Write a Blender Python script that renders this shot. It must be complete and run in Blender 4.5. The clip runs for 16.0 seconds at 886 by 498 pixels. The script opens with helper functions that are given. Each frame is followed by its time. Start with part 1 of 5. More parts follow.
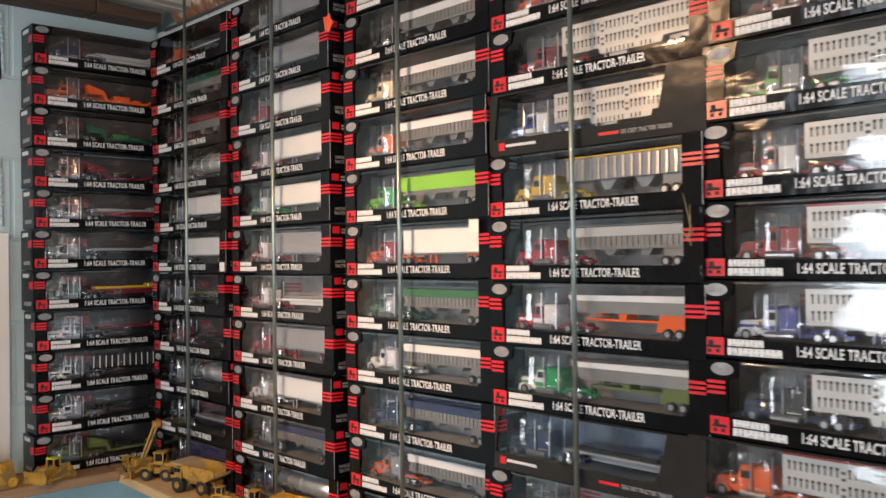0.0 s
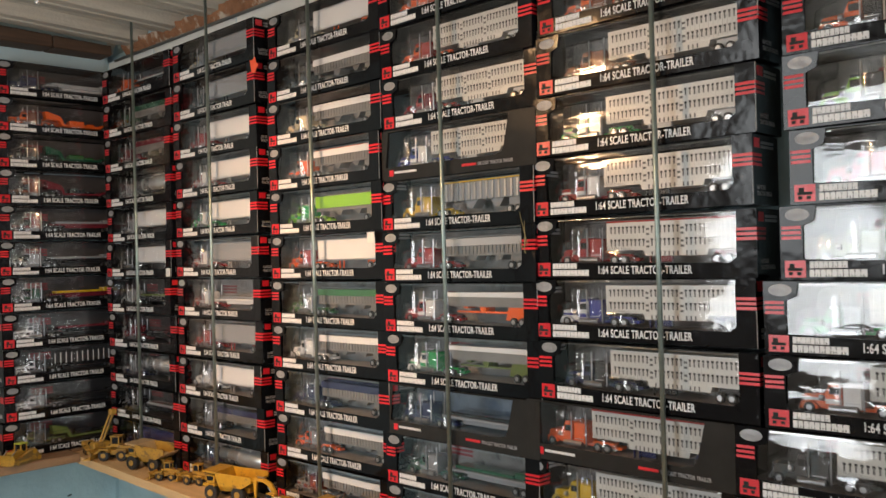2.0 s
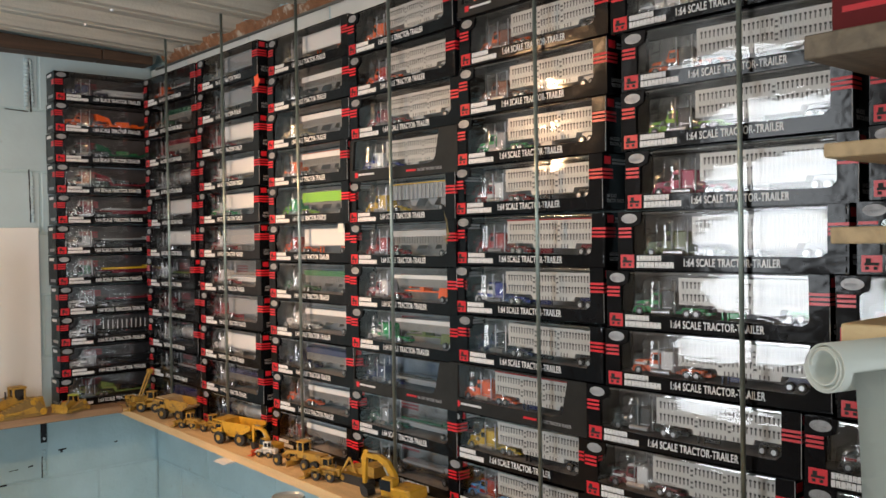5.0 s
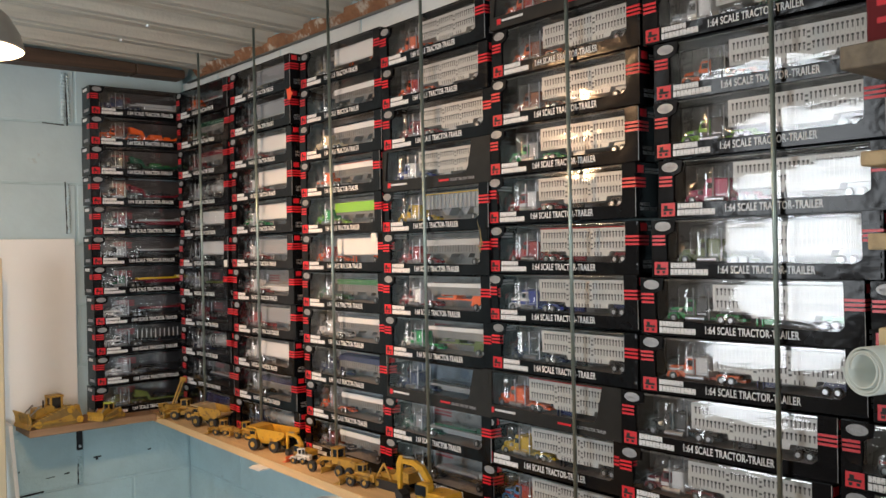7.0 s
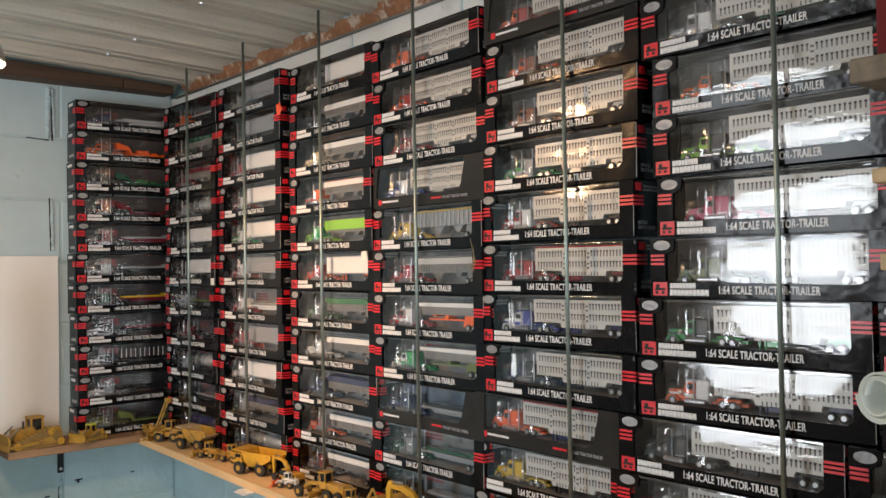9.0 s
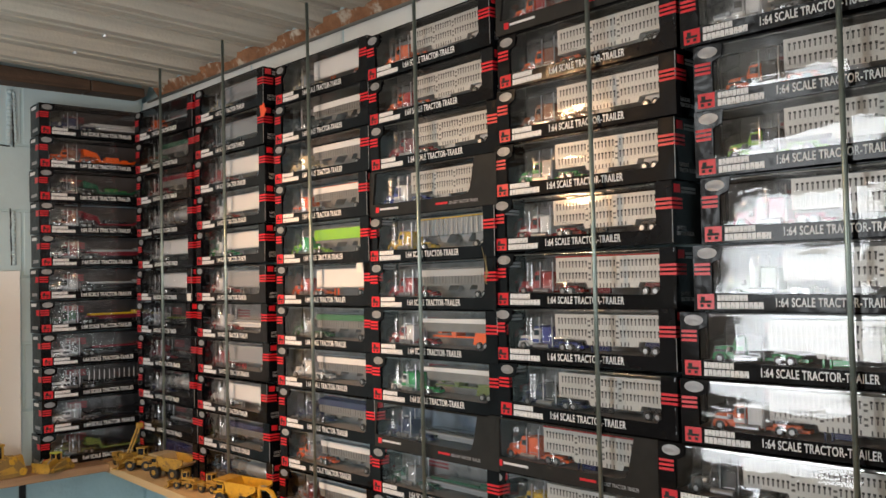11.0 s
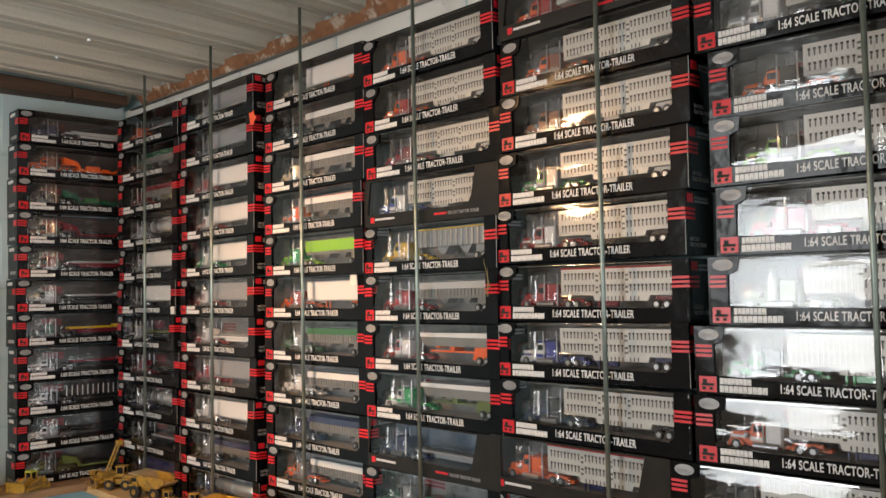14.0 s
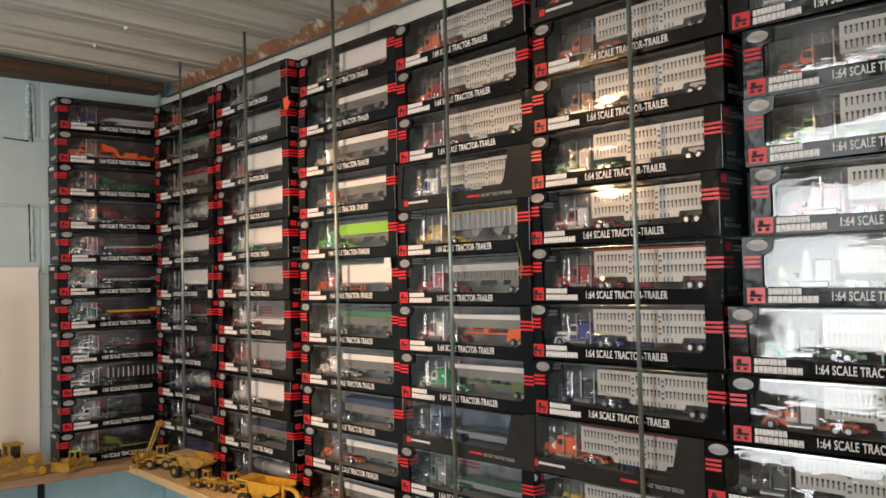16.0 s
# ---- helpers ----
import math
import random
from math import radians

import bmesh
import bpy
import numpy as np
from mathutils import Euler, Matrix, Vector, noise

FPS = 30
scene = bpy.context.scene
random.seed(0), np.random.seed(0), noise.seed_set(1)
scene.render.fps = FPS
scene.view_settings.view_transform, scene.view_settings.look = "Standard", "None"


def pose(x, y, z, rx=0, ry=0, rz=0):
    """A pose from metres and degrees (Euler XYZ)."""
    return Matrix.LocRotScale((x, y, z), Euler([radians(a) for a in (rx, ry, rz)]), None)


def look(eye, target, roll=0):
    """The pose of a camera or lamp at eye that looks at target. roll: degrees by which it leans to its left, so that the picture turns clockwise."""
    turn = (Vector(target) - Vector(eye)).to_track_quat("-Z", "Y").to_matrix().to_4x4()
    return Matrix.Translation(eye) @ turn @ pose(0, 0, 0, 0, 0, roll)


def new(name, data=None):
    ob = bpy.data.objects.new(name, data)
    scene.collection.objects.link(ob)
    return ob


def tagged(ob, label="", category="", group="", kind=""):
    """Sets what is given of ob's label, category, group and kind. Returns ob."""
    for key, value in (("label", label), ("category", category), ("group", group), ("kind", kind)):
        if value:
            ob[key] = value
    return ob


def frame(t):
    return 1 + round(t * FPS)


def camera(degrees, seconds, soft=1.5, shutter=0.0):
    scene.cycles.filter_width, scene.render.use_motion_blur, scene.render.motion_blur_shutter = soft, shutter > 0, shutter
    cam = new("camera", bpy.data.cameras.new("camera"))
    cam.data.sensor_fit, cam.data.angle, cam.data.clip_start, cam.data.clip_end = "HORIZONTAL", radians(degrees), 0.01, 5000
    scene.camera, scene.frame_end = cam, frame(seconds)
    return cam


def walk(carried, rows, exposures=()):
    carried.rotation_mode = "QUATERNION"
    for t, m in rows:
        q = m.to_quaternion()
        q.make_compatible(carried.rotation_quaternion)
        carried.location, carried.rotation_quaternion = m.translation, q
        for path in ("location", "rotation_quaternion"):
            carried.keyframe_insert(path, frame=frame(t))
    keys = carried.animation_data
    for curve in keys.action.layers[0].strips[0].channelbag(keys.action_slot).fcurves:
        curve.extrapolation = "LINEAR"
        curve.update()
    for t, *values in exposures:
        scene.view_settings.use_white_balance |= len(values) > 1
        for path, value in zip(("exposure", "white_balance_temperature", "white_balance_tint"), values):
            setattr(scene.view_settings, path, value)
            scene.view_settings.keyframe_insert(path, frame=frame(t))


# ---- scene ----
cam = camera(53.4, 16.0, shutter=0.5)
METRES, EYE, TILT, LEAN, TURN = 1.32, 1.6, 0.0, 0.0, -43.2
ROWS = [
    (0.0, 0.0, 0.0, 0.0, 0.01, 0.65, 0.77),
    (0.5, 0.0914, -0.063, 0.0049, 2.48, -0.39, 0.88),
    (1.0, 0.1382, -0.1339, 0.0043, 3.55, -0.73, 1.87),
    (1.5, 0.1211, -0.1955, 0.0089, -0.26, 0.77, 1.89),
    (2.0, 0.0912, -0.2593, 0.0104, -2.5, 0.41, 1.6),
    (2.5, 0.0925, -0.3056, 0.0171, -3.33, -0.28, 1.78),
    (3.0, 0.1362, -0.3467, 0.0267, -1.65, 0.99, 2.4),
    (3.5, 0.2213, -0.4081, 0.0279, -0.64, -0.09, 1.61),
    (6.0, 0.2896, -0.5568, 0.0177, 3.57, -0.65, 0.99),
    (6.5, 0.2831, -0.558, 0.0194, 3.63, -0.4, 1.09),
    (7.0, 0.2785, -0.5581, 0.0208, 3.63, -0.14, 1.16),
    (7.5, 0.2777, -0.5589, 0.0208, 3.61, -0.1, 1.01),
    (8.0, 0.2788, -0.5548, 0.0211, 3.01, 0.12, 0.98),
    (8.5, 0.2762, -0.5441, 0.0208, 2.92, 0.61, 1.0),
    (9.0, 0.2732, -0.5214, 0.0204, 2.99, 1.09, 0.92),
    (9.5, 0.2646, -0.482, 0.0206, 3.26, 1.11, 0.77),
    (12.0, 0.1755, -0.3634, 0.017, -0.95, 2.81, 1.59),
    (12.5, 0.1657, -0.3588, 0.0151, -1.14, 3.06, 1.56),
    (13.0, 0.162, -0.3535, 0.015, -0.98, 2.58, 1.4),
    (13.5, 0.168, -0.3495, 0.0139, -0.72, 2.19, 1.48),
    (14.0, 0.1715, -0.3507, 0.0153, -0.66, 2.93, 1.07),
    (14.5, 0.1734, -0.3508, 0.015, -0.53, 3.31, 1.13),
    (15.0, 0.1699, -0.3494, 0.0134, -0.18, 3.03, 1.2),
    (15.5, 0.1678, -0.3499, 0.0115, 0.23, 1.93, 1.56),
    (16.0, 0.1697, -0.3601, 0.0122, 1.44, 1.95, 1.28),
]
walk(cam, [(t, pose(0, 0, EYE, TILT, LEAN, TURN) @ pose(METRES * x, METRES * y, METRES * z, 90 + pitch, roll, yaw)) for t, x, y, z, yaw, pitch, roll in ROWS],
     exposures=[(0.0, 0.12, 5950, 10), (1.0, 0.16, 6050, 10), (2.0, -0.04, 6450, 10), (3.5, 0.08, 6350, 10), (6.0, 0.05, 6250, 10), (9.5, 0.06, 6250, 10), (12.0, 0.0, 6500, 10), (16.0, 0.0, 6500, 10)])

# ---- light ----
world = bpy.data.worlds.new("world")
scene.world = world
world.use_nodes = True
wn = world.node_tree
sky = wn.nodes.new("ShaderNodeTexSky")
sky.sky_type, sky.sun_disc = "NISHITA", False
sky.sun_elevation, sky.sun_rotation = radians(35), radians(250)
wn.links.new(sky.outputs[0], wn.nodes["Background"].inputs[0])
wn.nodes["Background"].inputs[1].default_value = 0.12


def area_lamp(name, m, w, h, watts, colour):
    data = bpy.data.lights.new(name, "AREA")
    data.shape, data.size, data.size_y, data.energy, data.color = "RECTANGLE", w, h, watts, colour
    ob = new(name, data)
    ob.matrix_world = m
    return ob


WEST, EAST, NORTH, SOUTH, CEIL = -1.25, 1.15, 2.43, -2.6, 2.305
# daylight in the window opening of the west wall
area_lamp("window_daylight", look((WEST - 0.03, 0.98, 1.60), (1, 0.98, 1.60)), 0.70, 1.06, 19.5, (0.93, 0.975, 1.0))
# fill light from an assumed doorway, out of view in the south wall
area_lamp("doorway_fill", look((-0.35, SOUTH - 0.05, 1.1), (-0.35, 0, 1.1)), 0.85, 1.9, 30, (0.93, 0.975, 1.0))
bulb_light = bpy.data.lights.new("bulb_light", "POINT")
bulb_light.energy, bulb_light.color, bulb_light.shadow_soft_size = 15.5, (1.0, 0.53, 0.23), 0.03
LAMP = (0.134, 1.157, 2.02)
lb = new("bulb_light", bulb_light)
lb.location = LAMP
# added warm spot inside the lamp, aimed to brighten the middle stacks
beam = bpy.data.lights.new("added_warm_spot", "SPOT")
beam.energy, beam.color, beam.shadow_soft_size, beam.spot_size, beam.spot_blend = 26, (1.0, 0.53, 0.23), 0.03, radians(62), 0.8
sb = new("added_warm_spot", beam)
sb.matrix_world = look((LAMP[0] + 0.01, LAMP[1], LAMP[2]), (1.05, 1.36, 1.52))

# ---- materials ----
MATS = {}


def shifted(t, co):
    """Object coordinates, moved by a random step so that no two objects share a pattern."""
    info, step, put_on = t.nodes.new("ShaderNodeObjectInfo"), t.nodes.new("ShaderNodeVectorMath"), t.nodes.new("ShaderNodeVectorMath")
    step.operation = "SCALE"
    step.inputs[0].default_value = (7, 5, 3)
    t.links.new(info.outputs["Random"], step.inputs["Scale"])
    t.links.new(co.outputs["Object"], put_on.inputs[0])
    t.links.new(step.outputs[0], put_on.inputs[1])
    return put_on.outputs[0]


def mat(name, colour, rough=0.6, metal=0.0, vary=0.12, scale=20.0, bump=0.0, bscale=60.0, spec=0.5, island=0.0, stains=None, coat=0.0, bdetail=5):
    """A surface with colour variation at two scales and fine relief."""
    if name in MATS:
        return MATS[name]
    m = bpy.data.materials.new(name)
    m.use_nodes = True
    t = m.node_tree
    p = t.nodes["Principled BSDF"]
    p.inputs["Roughness"].default_value, p.inputs["Metallic"].default_value = rough, metal
    p.inputs["Specular IOR Level"].default_value = spec
    p.inputs["Coat Weight"].default_value = coat
    p.inputs["Coat Roughness"].default_value = 0.05
    co = t.nodes.new("ShaderNodeTexCoord")
    n1 = t.nodes.new("ShaderNodeTexNoise")
    n1.inputs["Scale"].default_value, n1.inputs["Detail"].default_value = scale, 6
    n2 = t.nodes.new("ShaderNodeTexNoise")
    n2.inputs["Scale"].default_value, n2.inputs["Detail"].default_value = scale * 0.13, 3
    here = shifted(t, co)
    t.links.new(here, n1.inputs["Vector"])
    t.links.new(here, n2.inputs["Vector"])
    add = t.nodes.new("ShaderNodeMath")
    t.links.new(n1.outputs[0], add.inputs[0])
    t.links.new(n2.outputs[0], add.inputs[1])
    rng = t.nodes.new("ShaderNodeMapRange")
    rng.inputs[1].default_value, rng.inputs[2].default_value = 0.6, 1.4
    rng.inputs[3].default_value, rng.inputs[4].default_value = 1 - vary, 1 + vary
    t.links.new(add.outputs[0], rng.inputs[0])
    mul = t.nodes.new("ShaderNodeVectorMath")
    mul.operation = "SCALE"
    mul.inputs[0].default_value = colour
    t.links.new(rng.outputs[0], mul.inputs["Scale"])
    out = mul.outputs[0]
    if stains:
        n3 = t.nodes.new("ShaderNodeTexNoise")
        n3.inputs["Scale"].default_value, n3.inputs["Detail"].default_value, n3.inputs["Roughness"].default_value = stains[1], 8, 0.65
        t.links.new(here, n3.inputs["Vector"])
        r3 = t.nodes.new("ShaderNodeMapRange")
        r3.inputs[1].default_value, r3.inputs[2].default_value = stains[2], stains[2] + 0.08
        t.links.new(n3.outputs[0], r3.inputs[0])
        mix = t.nodes.new("ShaderNodeMix")
        mix.data_type = "RGBA"
        t.links.new(r3.outputs[0], mix.inputs["Factor"])
        t.links.new(out, mix.inputs[6])
        mix.inputs[7].default_value = (*stains[0], 1)
        out = mix.outputs[2]
    t.links.new(out, p.inputs["Base Color"])
    if bump:
        nb = t.nodes.new("ShaderNodeTexNoise")
        nb.inputs["Scale"].default_value, nb.inputs["Detail"].default_value = bscale, bdetail
        t.links.new(here, nb.inputs["Vector"])
        b = t.nodes.new("ShaderNodeBump")
        b.inputs["Strength"].default_value, b.inputs["Distance"].default_value = bump, 0.01
        t.links.new(nb.outputs[0], b.inputs["Height"])
        t.links.new(b.outputs[0], p.inputs["Normal"])
    MATS[name] = m
    return m


def wood(name, colour, axis=1, dark=0.55):
    """Sawn timber with grain that runs along the axis."""
    m = mat(name, colour, 0.65, vary=0.1, scale=6, bump=0.25, bscale=90)
    t = m.node_tree
    p = t.nodes["Principled BSDF"]
    co = t.nodes.new("ShaderNodeTexCoord")
    mp = t.nodes.new("ShaderNodeMapping")
    s = [45, 45, 45]
    s[axis] = 2.5
    mp.inputs["Scale"].default_value = s
    t.links.new(co.outputs["Object"], mp.inputs["Vector"])
    n = t.nodes.new("ShaderNodeTexNoise")
    n.inputs["Scale"].default_value, n.inputs["Detail"].default_value, n.inputs["Distortion"].default_value = 1.0, 5, 0.6
    t.links.new(mp.outputs[0], n.inputs["Vector"])
    ramp = t.nodes.new("ShaderNodeValToRGB")
    ramp.color_ramp.elements[0].position, ramp.color_ramp.elements[1].position = 0.35, 0.62
    ramp.color_ramp.elements[0].color = (*[c * dark for c in colour], 1)
    ramp.color_ramp.elements[1].color = (*colour, 1)
    t.links.new(n.outputs[0], ramp.inputs[0])
    t.links.new(ramp.outputs[0], p.inputs["Base Color"])
    return m


def clear_plastic(name, low, high, scale, strength, rough=0.06):
    """Thin clear film: mostly see-through, with a glossy, slightly wavy surface."""
    m = bpy.data.materials.new(name)
    m.use_nodes = True
    t = m.node_tree
    t.nodes.remove(t.nodes["Principled BSDF"])
    tr, gl, mx = t.nodes.new("ShaderNodeBsdfTransparent"), t.nodes.new("ShaderNodeBsdfGlossy"), t.nodes.new("ShaderNodeMixShader")
    tr.inputs[0].default_value = (0.95, 0.955, 0.96, 1)
    gl.inputs["Roughness"].default_value = rough
    lw = t.nodes.new("ShaderNodeLayerWeight")
    pw = t.nodes.new("ShaderNodeMath")
    pw.operation = "POWER"
    pw.inputs[1].default_value = 4.0
    t.links.new(lw.outputs["Facing"], pw.inputs[0])
    fr = t.nodes.new("ShaderNodeMapRange")
    fr.inputs[3].default_value, fr.inputs[4].default_value = low, high
    t.links.new(pw.outputs[0], fr.inputs[0])
    co = t.nodes.new("ShaderNodeTexCoord")
    nz = t.nodes.new("ShaderNodeTexNoise")
    nz.inputs["Scale"].default_value, nz.inputs["Detail"].default_value = scale, 3
    stretch = t.nodes.new("ShaderNodeMapping")
    stretch.inputs["Scale"].default_value = (0.45, 1, 1.5)
    t.links.new(shifted(t, co), stretch.inputs["Vector"])
    t.links.new(stretch.outputs[0], nz.inputs["Vector"])
    b = t.nodes.new("ShaderNodeBump")
    b.inputs["Strength"].default_value, b.inputs["Distance"].default_value = strength, 0.002
    t.links.new(nz.outputs[0], b.inputs["Height"])
    t.links.new(b.outputs[0], gl.inputs["Normal"])
    t.links.new(fr.outputs[0], mx.inputs[0])
    t.links.new(tr.outputs[0], mx.inputs[1])
    t.links.new(gl.outputs[0], mx.inputs[2])
    t.links.new(mx.outputs[0], t.nodes["Material Output"].inputs[0])
    return m


FILM = clear_plastic("clear_film", 0.092, 0.72, 17, 1.0)
TRAY = clear_plastic("clear_tray", 0.14, 0.6, 40, 0.5, 0.09)
CARD = mat("black_card", (0.006, 0.006, 0.007), 0.16, vary=0.3, scale=30, spec=0.24)
CARD_GREY = mat("charcoal_card", (0.026, 0.024, 0.022), 0.25, vary=0.2, scale=30, spec=0.25)


def bowed(m, least, most):
    """Card fronts bow outwards, each box by its own amount, with soft dents and small creases."""
    t = m.node_tree
    co, info = t.nodes.new("ShaderNodeTexCoord"), t.nodes.new("ShaderNodeObjectInfo")
    sep, slope, lift = t.nodes.new("ShaderNodeSeparateXYZ"), t.nodes.new("ShaderNodeMapRange"), t.nodes.new("ShaderNodeMath")
    t.links.new(co.outputs["Object"], sep.inputs[0])
    slope.inputs[3].default_value, slope.inputs[4].default_value = least, most
    t.links.new(info.outputs["Random"], slope.inputs[0])
    lift.operation = "MULTIPLY"
    t.links.new(sep.outputs["Z"], lift.inputs[0])
    t.links.new(slope.outputs[0], lift.inputs[1])
    height = lift.outputs[0]
    here = shifted(t, co)
    for size, depth in ((9.0, 0.0040), (55.0, 0.0006)):
        n, add = t.nodes.new("ShaderNodeTexNoise"), t.nodes.new("ShaderNodeMath")
        n.inputs["Scale"].default_value, n.inputs["Detail"].default_value = size, 1.0
        t.links.new(here, n.inputs["Vector"])
        add.operation = "MULTIPLY_ADD"
        add.inputs[1].default_value = depth
        t.links.new(n.outputs[0], add.inputs[0])
        t.links.new(height, add.inputs[2])
        height = add.outputs[0]
    b = t.nodes.new("ShaderNodeBump")
    b.inputs["Strength"].default_value, b.inputs["Distance"].default_value = 1.0, 1.0
    t.links.new(height, b.inputs["Height"])
    t.links.new(b.outputs[0], t.nodes["Principled BSDF"].inputs["Normal"])


bowed(CARD, 0.04, 0.17)
bowed(CARD_GREY, 0.05, 0.12)
CARD_EDGE = mat("worn_card_edge", (0.36, 0.36, 0.36), 0.6, vary=0.5, scale=90)
INSERT = mat("grey_insert", (0.265, 0.252, 0.247), 0.35, vary=0.55, scale=26, stains=((0.10, 0.09, 0.095), 18, 0.56))
FAINT_RED = mat("faint_red_print", (0.28, 0.03, 0.04), 0.4, vary=0.2)
RED = mat("red_print", (0.62, 0.015, 0.025), 0.3, vary=0.1)
WHITE_PRINT = mat("white_print", (0.75, 0.75, 0.75), 0.35, vary=0.06)
GREY_PRINT = mat("grey_print", (0.3, 0.3, 0.31), 0.4)
BADGE = mat("badge_silver", (0.30, 0.30, 0.305), 0.42, 0.25, vary=0.4, scale=70, bump=0.3, bscale=60)
CHROME = mat("chrome", (0.55, 0.55, 0.57), 0.3, 1.0, vary=0.08)
TYRE = mat("black_rubber", (0.015, 0.015, 0.015), 0.6, vary=0.2)
SLOT = mat("slot_grey", (0.11, 0.105, 0.10), 0.6)
DARK = mat("dark_hole", (0.01, 0.01, 0.01), 0.7)
GLASS_DARK = mat("dark_glazing", (0.012, 0.014, 0.018), 0.08)


# ---- mesh helpers ----
def mesh_of(name, bm, materials, smooth=False):
    me = bpy.data.meshes.new(name)
    bm.to_mesh(me)
    bm.free()
    for m in materials if isinstance(materials, (list, tuple)) else [materials]:
        me.materials.append(m)
    if smooth:
        for p in me.polygons:
            p.use_smooth = True
    return me


def put(name, me, parent=None, label="", m=None):
    ob = new(name, me)
    if parent:
        ob.parent = parent
    if m:
        ob.matrix_basis = m
    return tagged(ob, label)


def part(name, bm, material, parent, label="", smooth=False):
    return put(name, mesh_of(name, bm, material, smooth), parent, label)


def block(bm, x0, y0, z0, x1, y1, z1, bevel=0.0, mi=0):
    """A box between two corners, with bevelled edges."""
    r = bmesh.ops.create_cube(bm, size=1.0, matrix=Matrix.Translation(((x0 + x1) / 2, (y0 + y1) / 2, (z0 + z1) / 2)) @ Matrix.Diagonal((abs(x1 - x0), abs(y1 - y0), abs(z1 - z0), 1)))
    vs = r["verts"]
    fs = {f for v in vs for f in v.link_faces}
    for f in fs:
        f.material_index = mi
    if bevel:
        es = {e for v in vs for e in v.link_edges}
        bmesh.ops.bevel(bm, geom=list(es), offset=bevel, segments=1, affect="EDGES", profile=0.5)
    return bm


def rod(bm, a, b, r, seg=10, r2=None, mi=0):
    a, b = Vector(a), Vector(b)
    d = b - a
    m = Matrix.Translation((a + b) / 2) @ d.to_track_quat("Z", "Y").to_matrix().to_4x4()
    res = bmesh.ops.create_cone(bm, cap_ends=True, segments=seg, radius1=r, radius2=r if r2 is None else r2, depth=d.length, matrix=m)
    for f in {f for v in res["verts"] for f in v.link_faces}:
        f.material_index = mi
    return bm


def prism(bm, outline, y0, y1, mi=0):
    """An outline of (x, z) points, drawn out from y0 to y1."""
    a = [bm.verts.new((x, y0, z)) for x, z in outline]
    b = [bm.verts.new((x, y1, z)) for x, z in outline]
    fs = [bm.faces.new(a), bm.faces.new(b[::-1])]
    n = len(a)
    for i in range(n):
        fs.append(bm.faces.new((a[i], b[i], b[(i + 1) % n], a[(i + 1) % n])))
    for f in fs:
        f.material_index = mi
    bmesh.ops.recalc_face_normals(bm, faces=fs)
    return bm


def words(text, size, narrow, material):
    """Flat lettering in the built-in font, on the plane y = 0, facing -y."""
    cu = bpy.data.curves.new("lettering", "FONT")
    cu.body, cu.size, cu.extrude = text, size, 0.0002
    cu.space_character, cu.offset = 1.08, size * 0.018
    ob = bpy.data.objects.new("lettering", cu)
    scene.collection.objects.link(ob)
    bpy.context.view_layer.update()
    me = bpy.data.meshes.new_from_object(ob.evaluated_get(bpy.context.evaluated_depsgraph_get()))
    me.transform(pose(0, 0, 0, 90, 0, 0) @ Matrix.Diagonal((narrow, 1, 1, 1)))
    bpy.data.objects.remove(ob)
    me.materials.clear()
    me.materials.append(material)
    return me


def empty(name, m, label, category, group="", kind=""):
    ob = new(name)
    ob.empty_display_size = 0.02
    ob.matrix_basis = m
    return tagged(ob, label, category, group, kind)


# ---- the room ----
SKYWALL = mat("light_blue_block", (0.455, 0.585, 0.63), 0.5, vary=0.10, scale=9, bump=0.16, bscale=24, stains=((0.36, 0.40, 0.40), 9, 0.66))
BLUE = mat("blue_painted_block", (0.43, 0.59, 0.63), 0.5, vary=0.14, scale=9, bump=0.35, bscale=45, stains=((0.33, 0.42, 0.44), 11, 0.66))
# unseen west and south walls, made pale to bounce neutral light
BOUNCE_WALL = mat("pale_bounce_wall", (0.55, 0.53, 0.50), 0.7, vary=0.12, scale=6, bump=0.3, bscale=40)
MORTAR = mat("painted_mortar", (0.42, 0.57, 0.61), 0.6, vary=0.15, scale=15, bump=0.4, bscale=60)
PALE = mat("pale_painted_block", (0.74, 0.76, 0.74), 0.6, vary=0.1, scale=9, bump=0.35, bscale=45, stains=((0.3, 0.3, 0.28), 12, 0.66))
FLOORM = mat("grey_concrete", (0.25, 0.24, 0.23), 0.8, vary=0.2, scale=7, bump=0.3)
TIN = wood("cream_tin_sheet", (0.62, 0.57, 0.48), 0, 0.8)
TIN.node_tree.nodes["Principled BSDF"].inputs["Roughness"].default_value = 0.34
BEAM = wood("old_brown_beam", (0.10, 0.056, 0.032), 0)
PINE = wood("pale_pine", (0.74, 0.50, 0.25), 1, 0.86)
OAK = wood("brown_board", (0.36, 0.21, 0.11), 0, 0.7)
FOAM = mat("rusty_foam", (0.30, 0.14, 0.07), 0.9, vary=0.4, scale=40, bump=0.9, bscale=70, stains=((0.62, 0.54, 0.44), 16, 0.52))


def wall(name, bms, material):
    return tagged(part(name, bms, material, None), "", "", "", "structure")


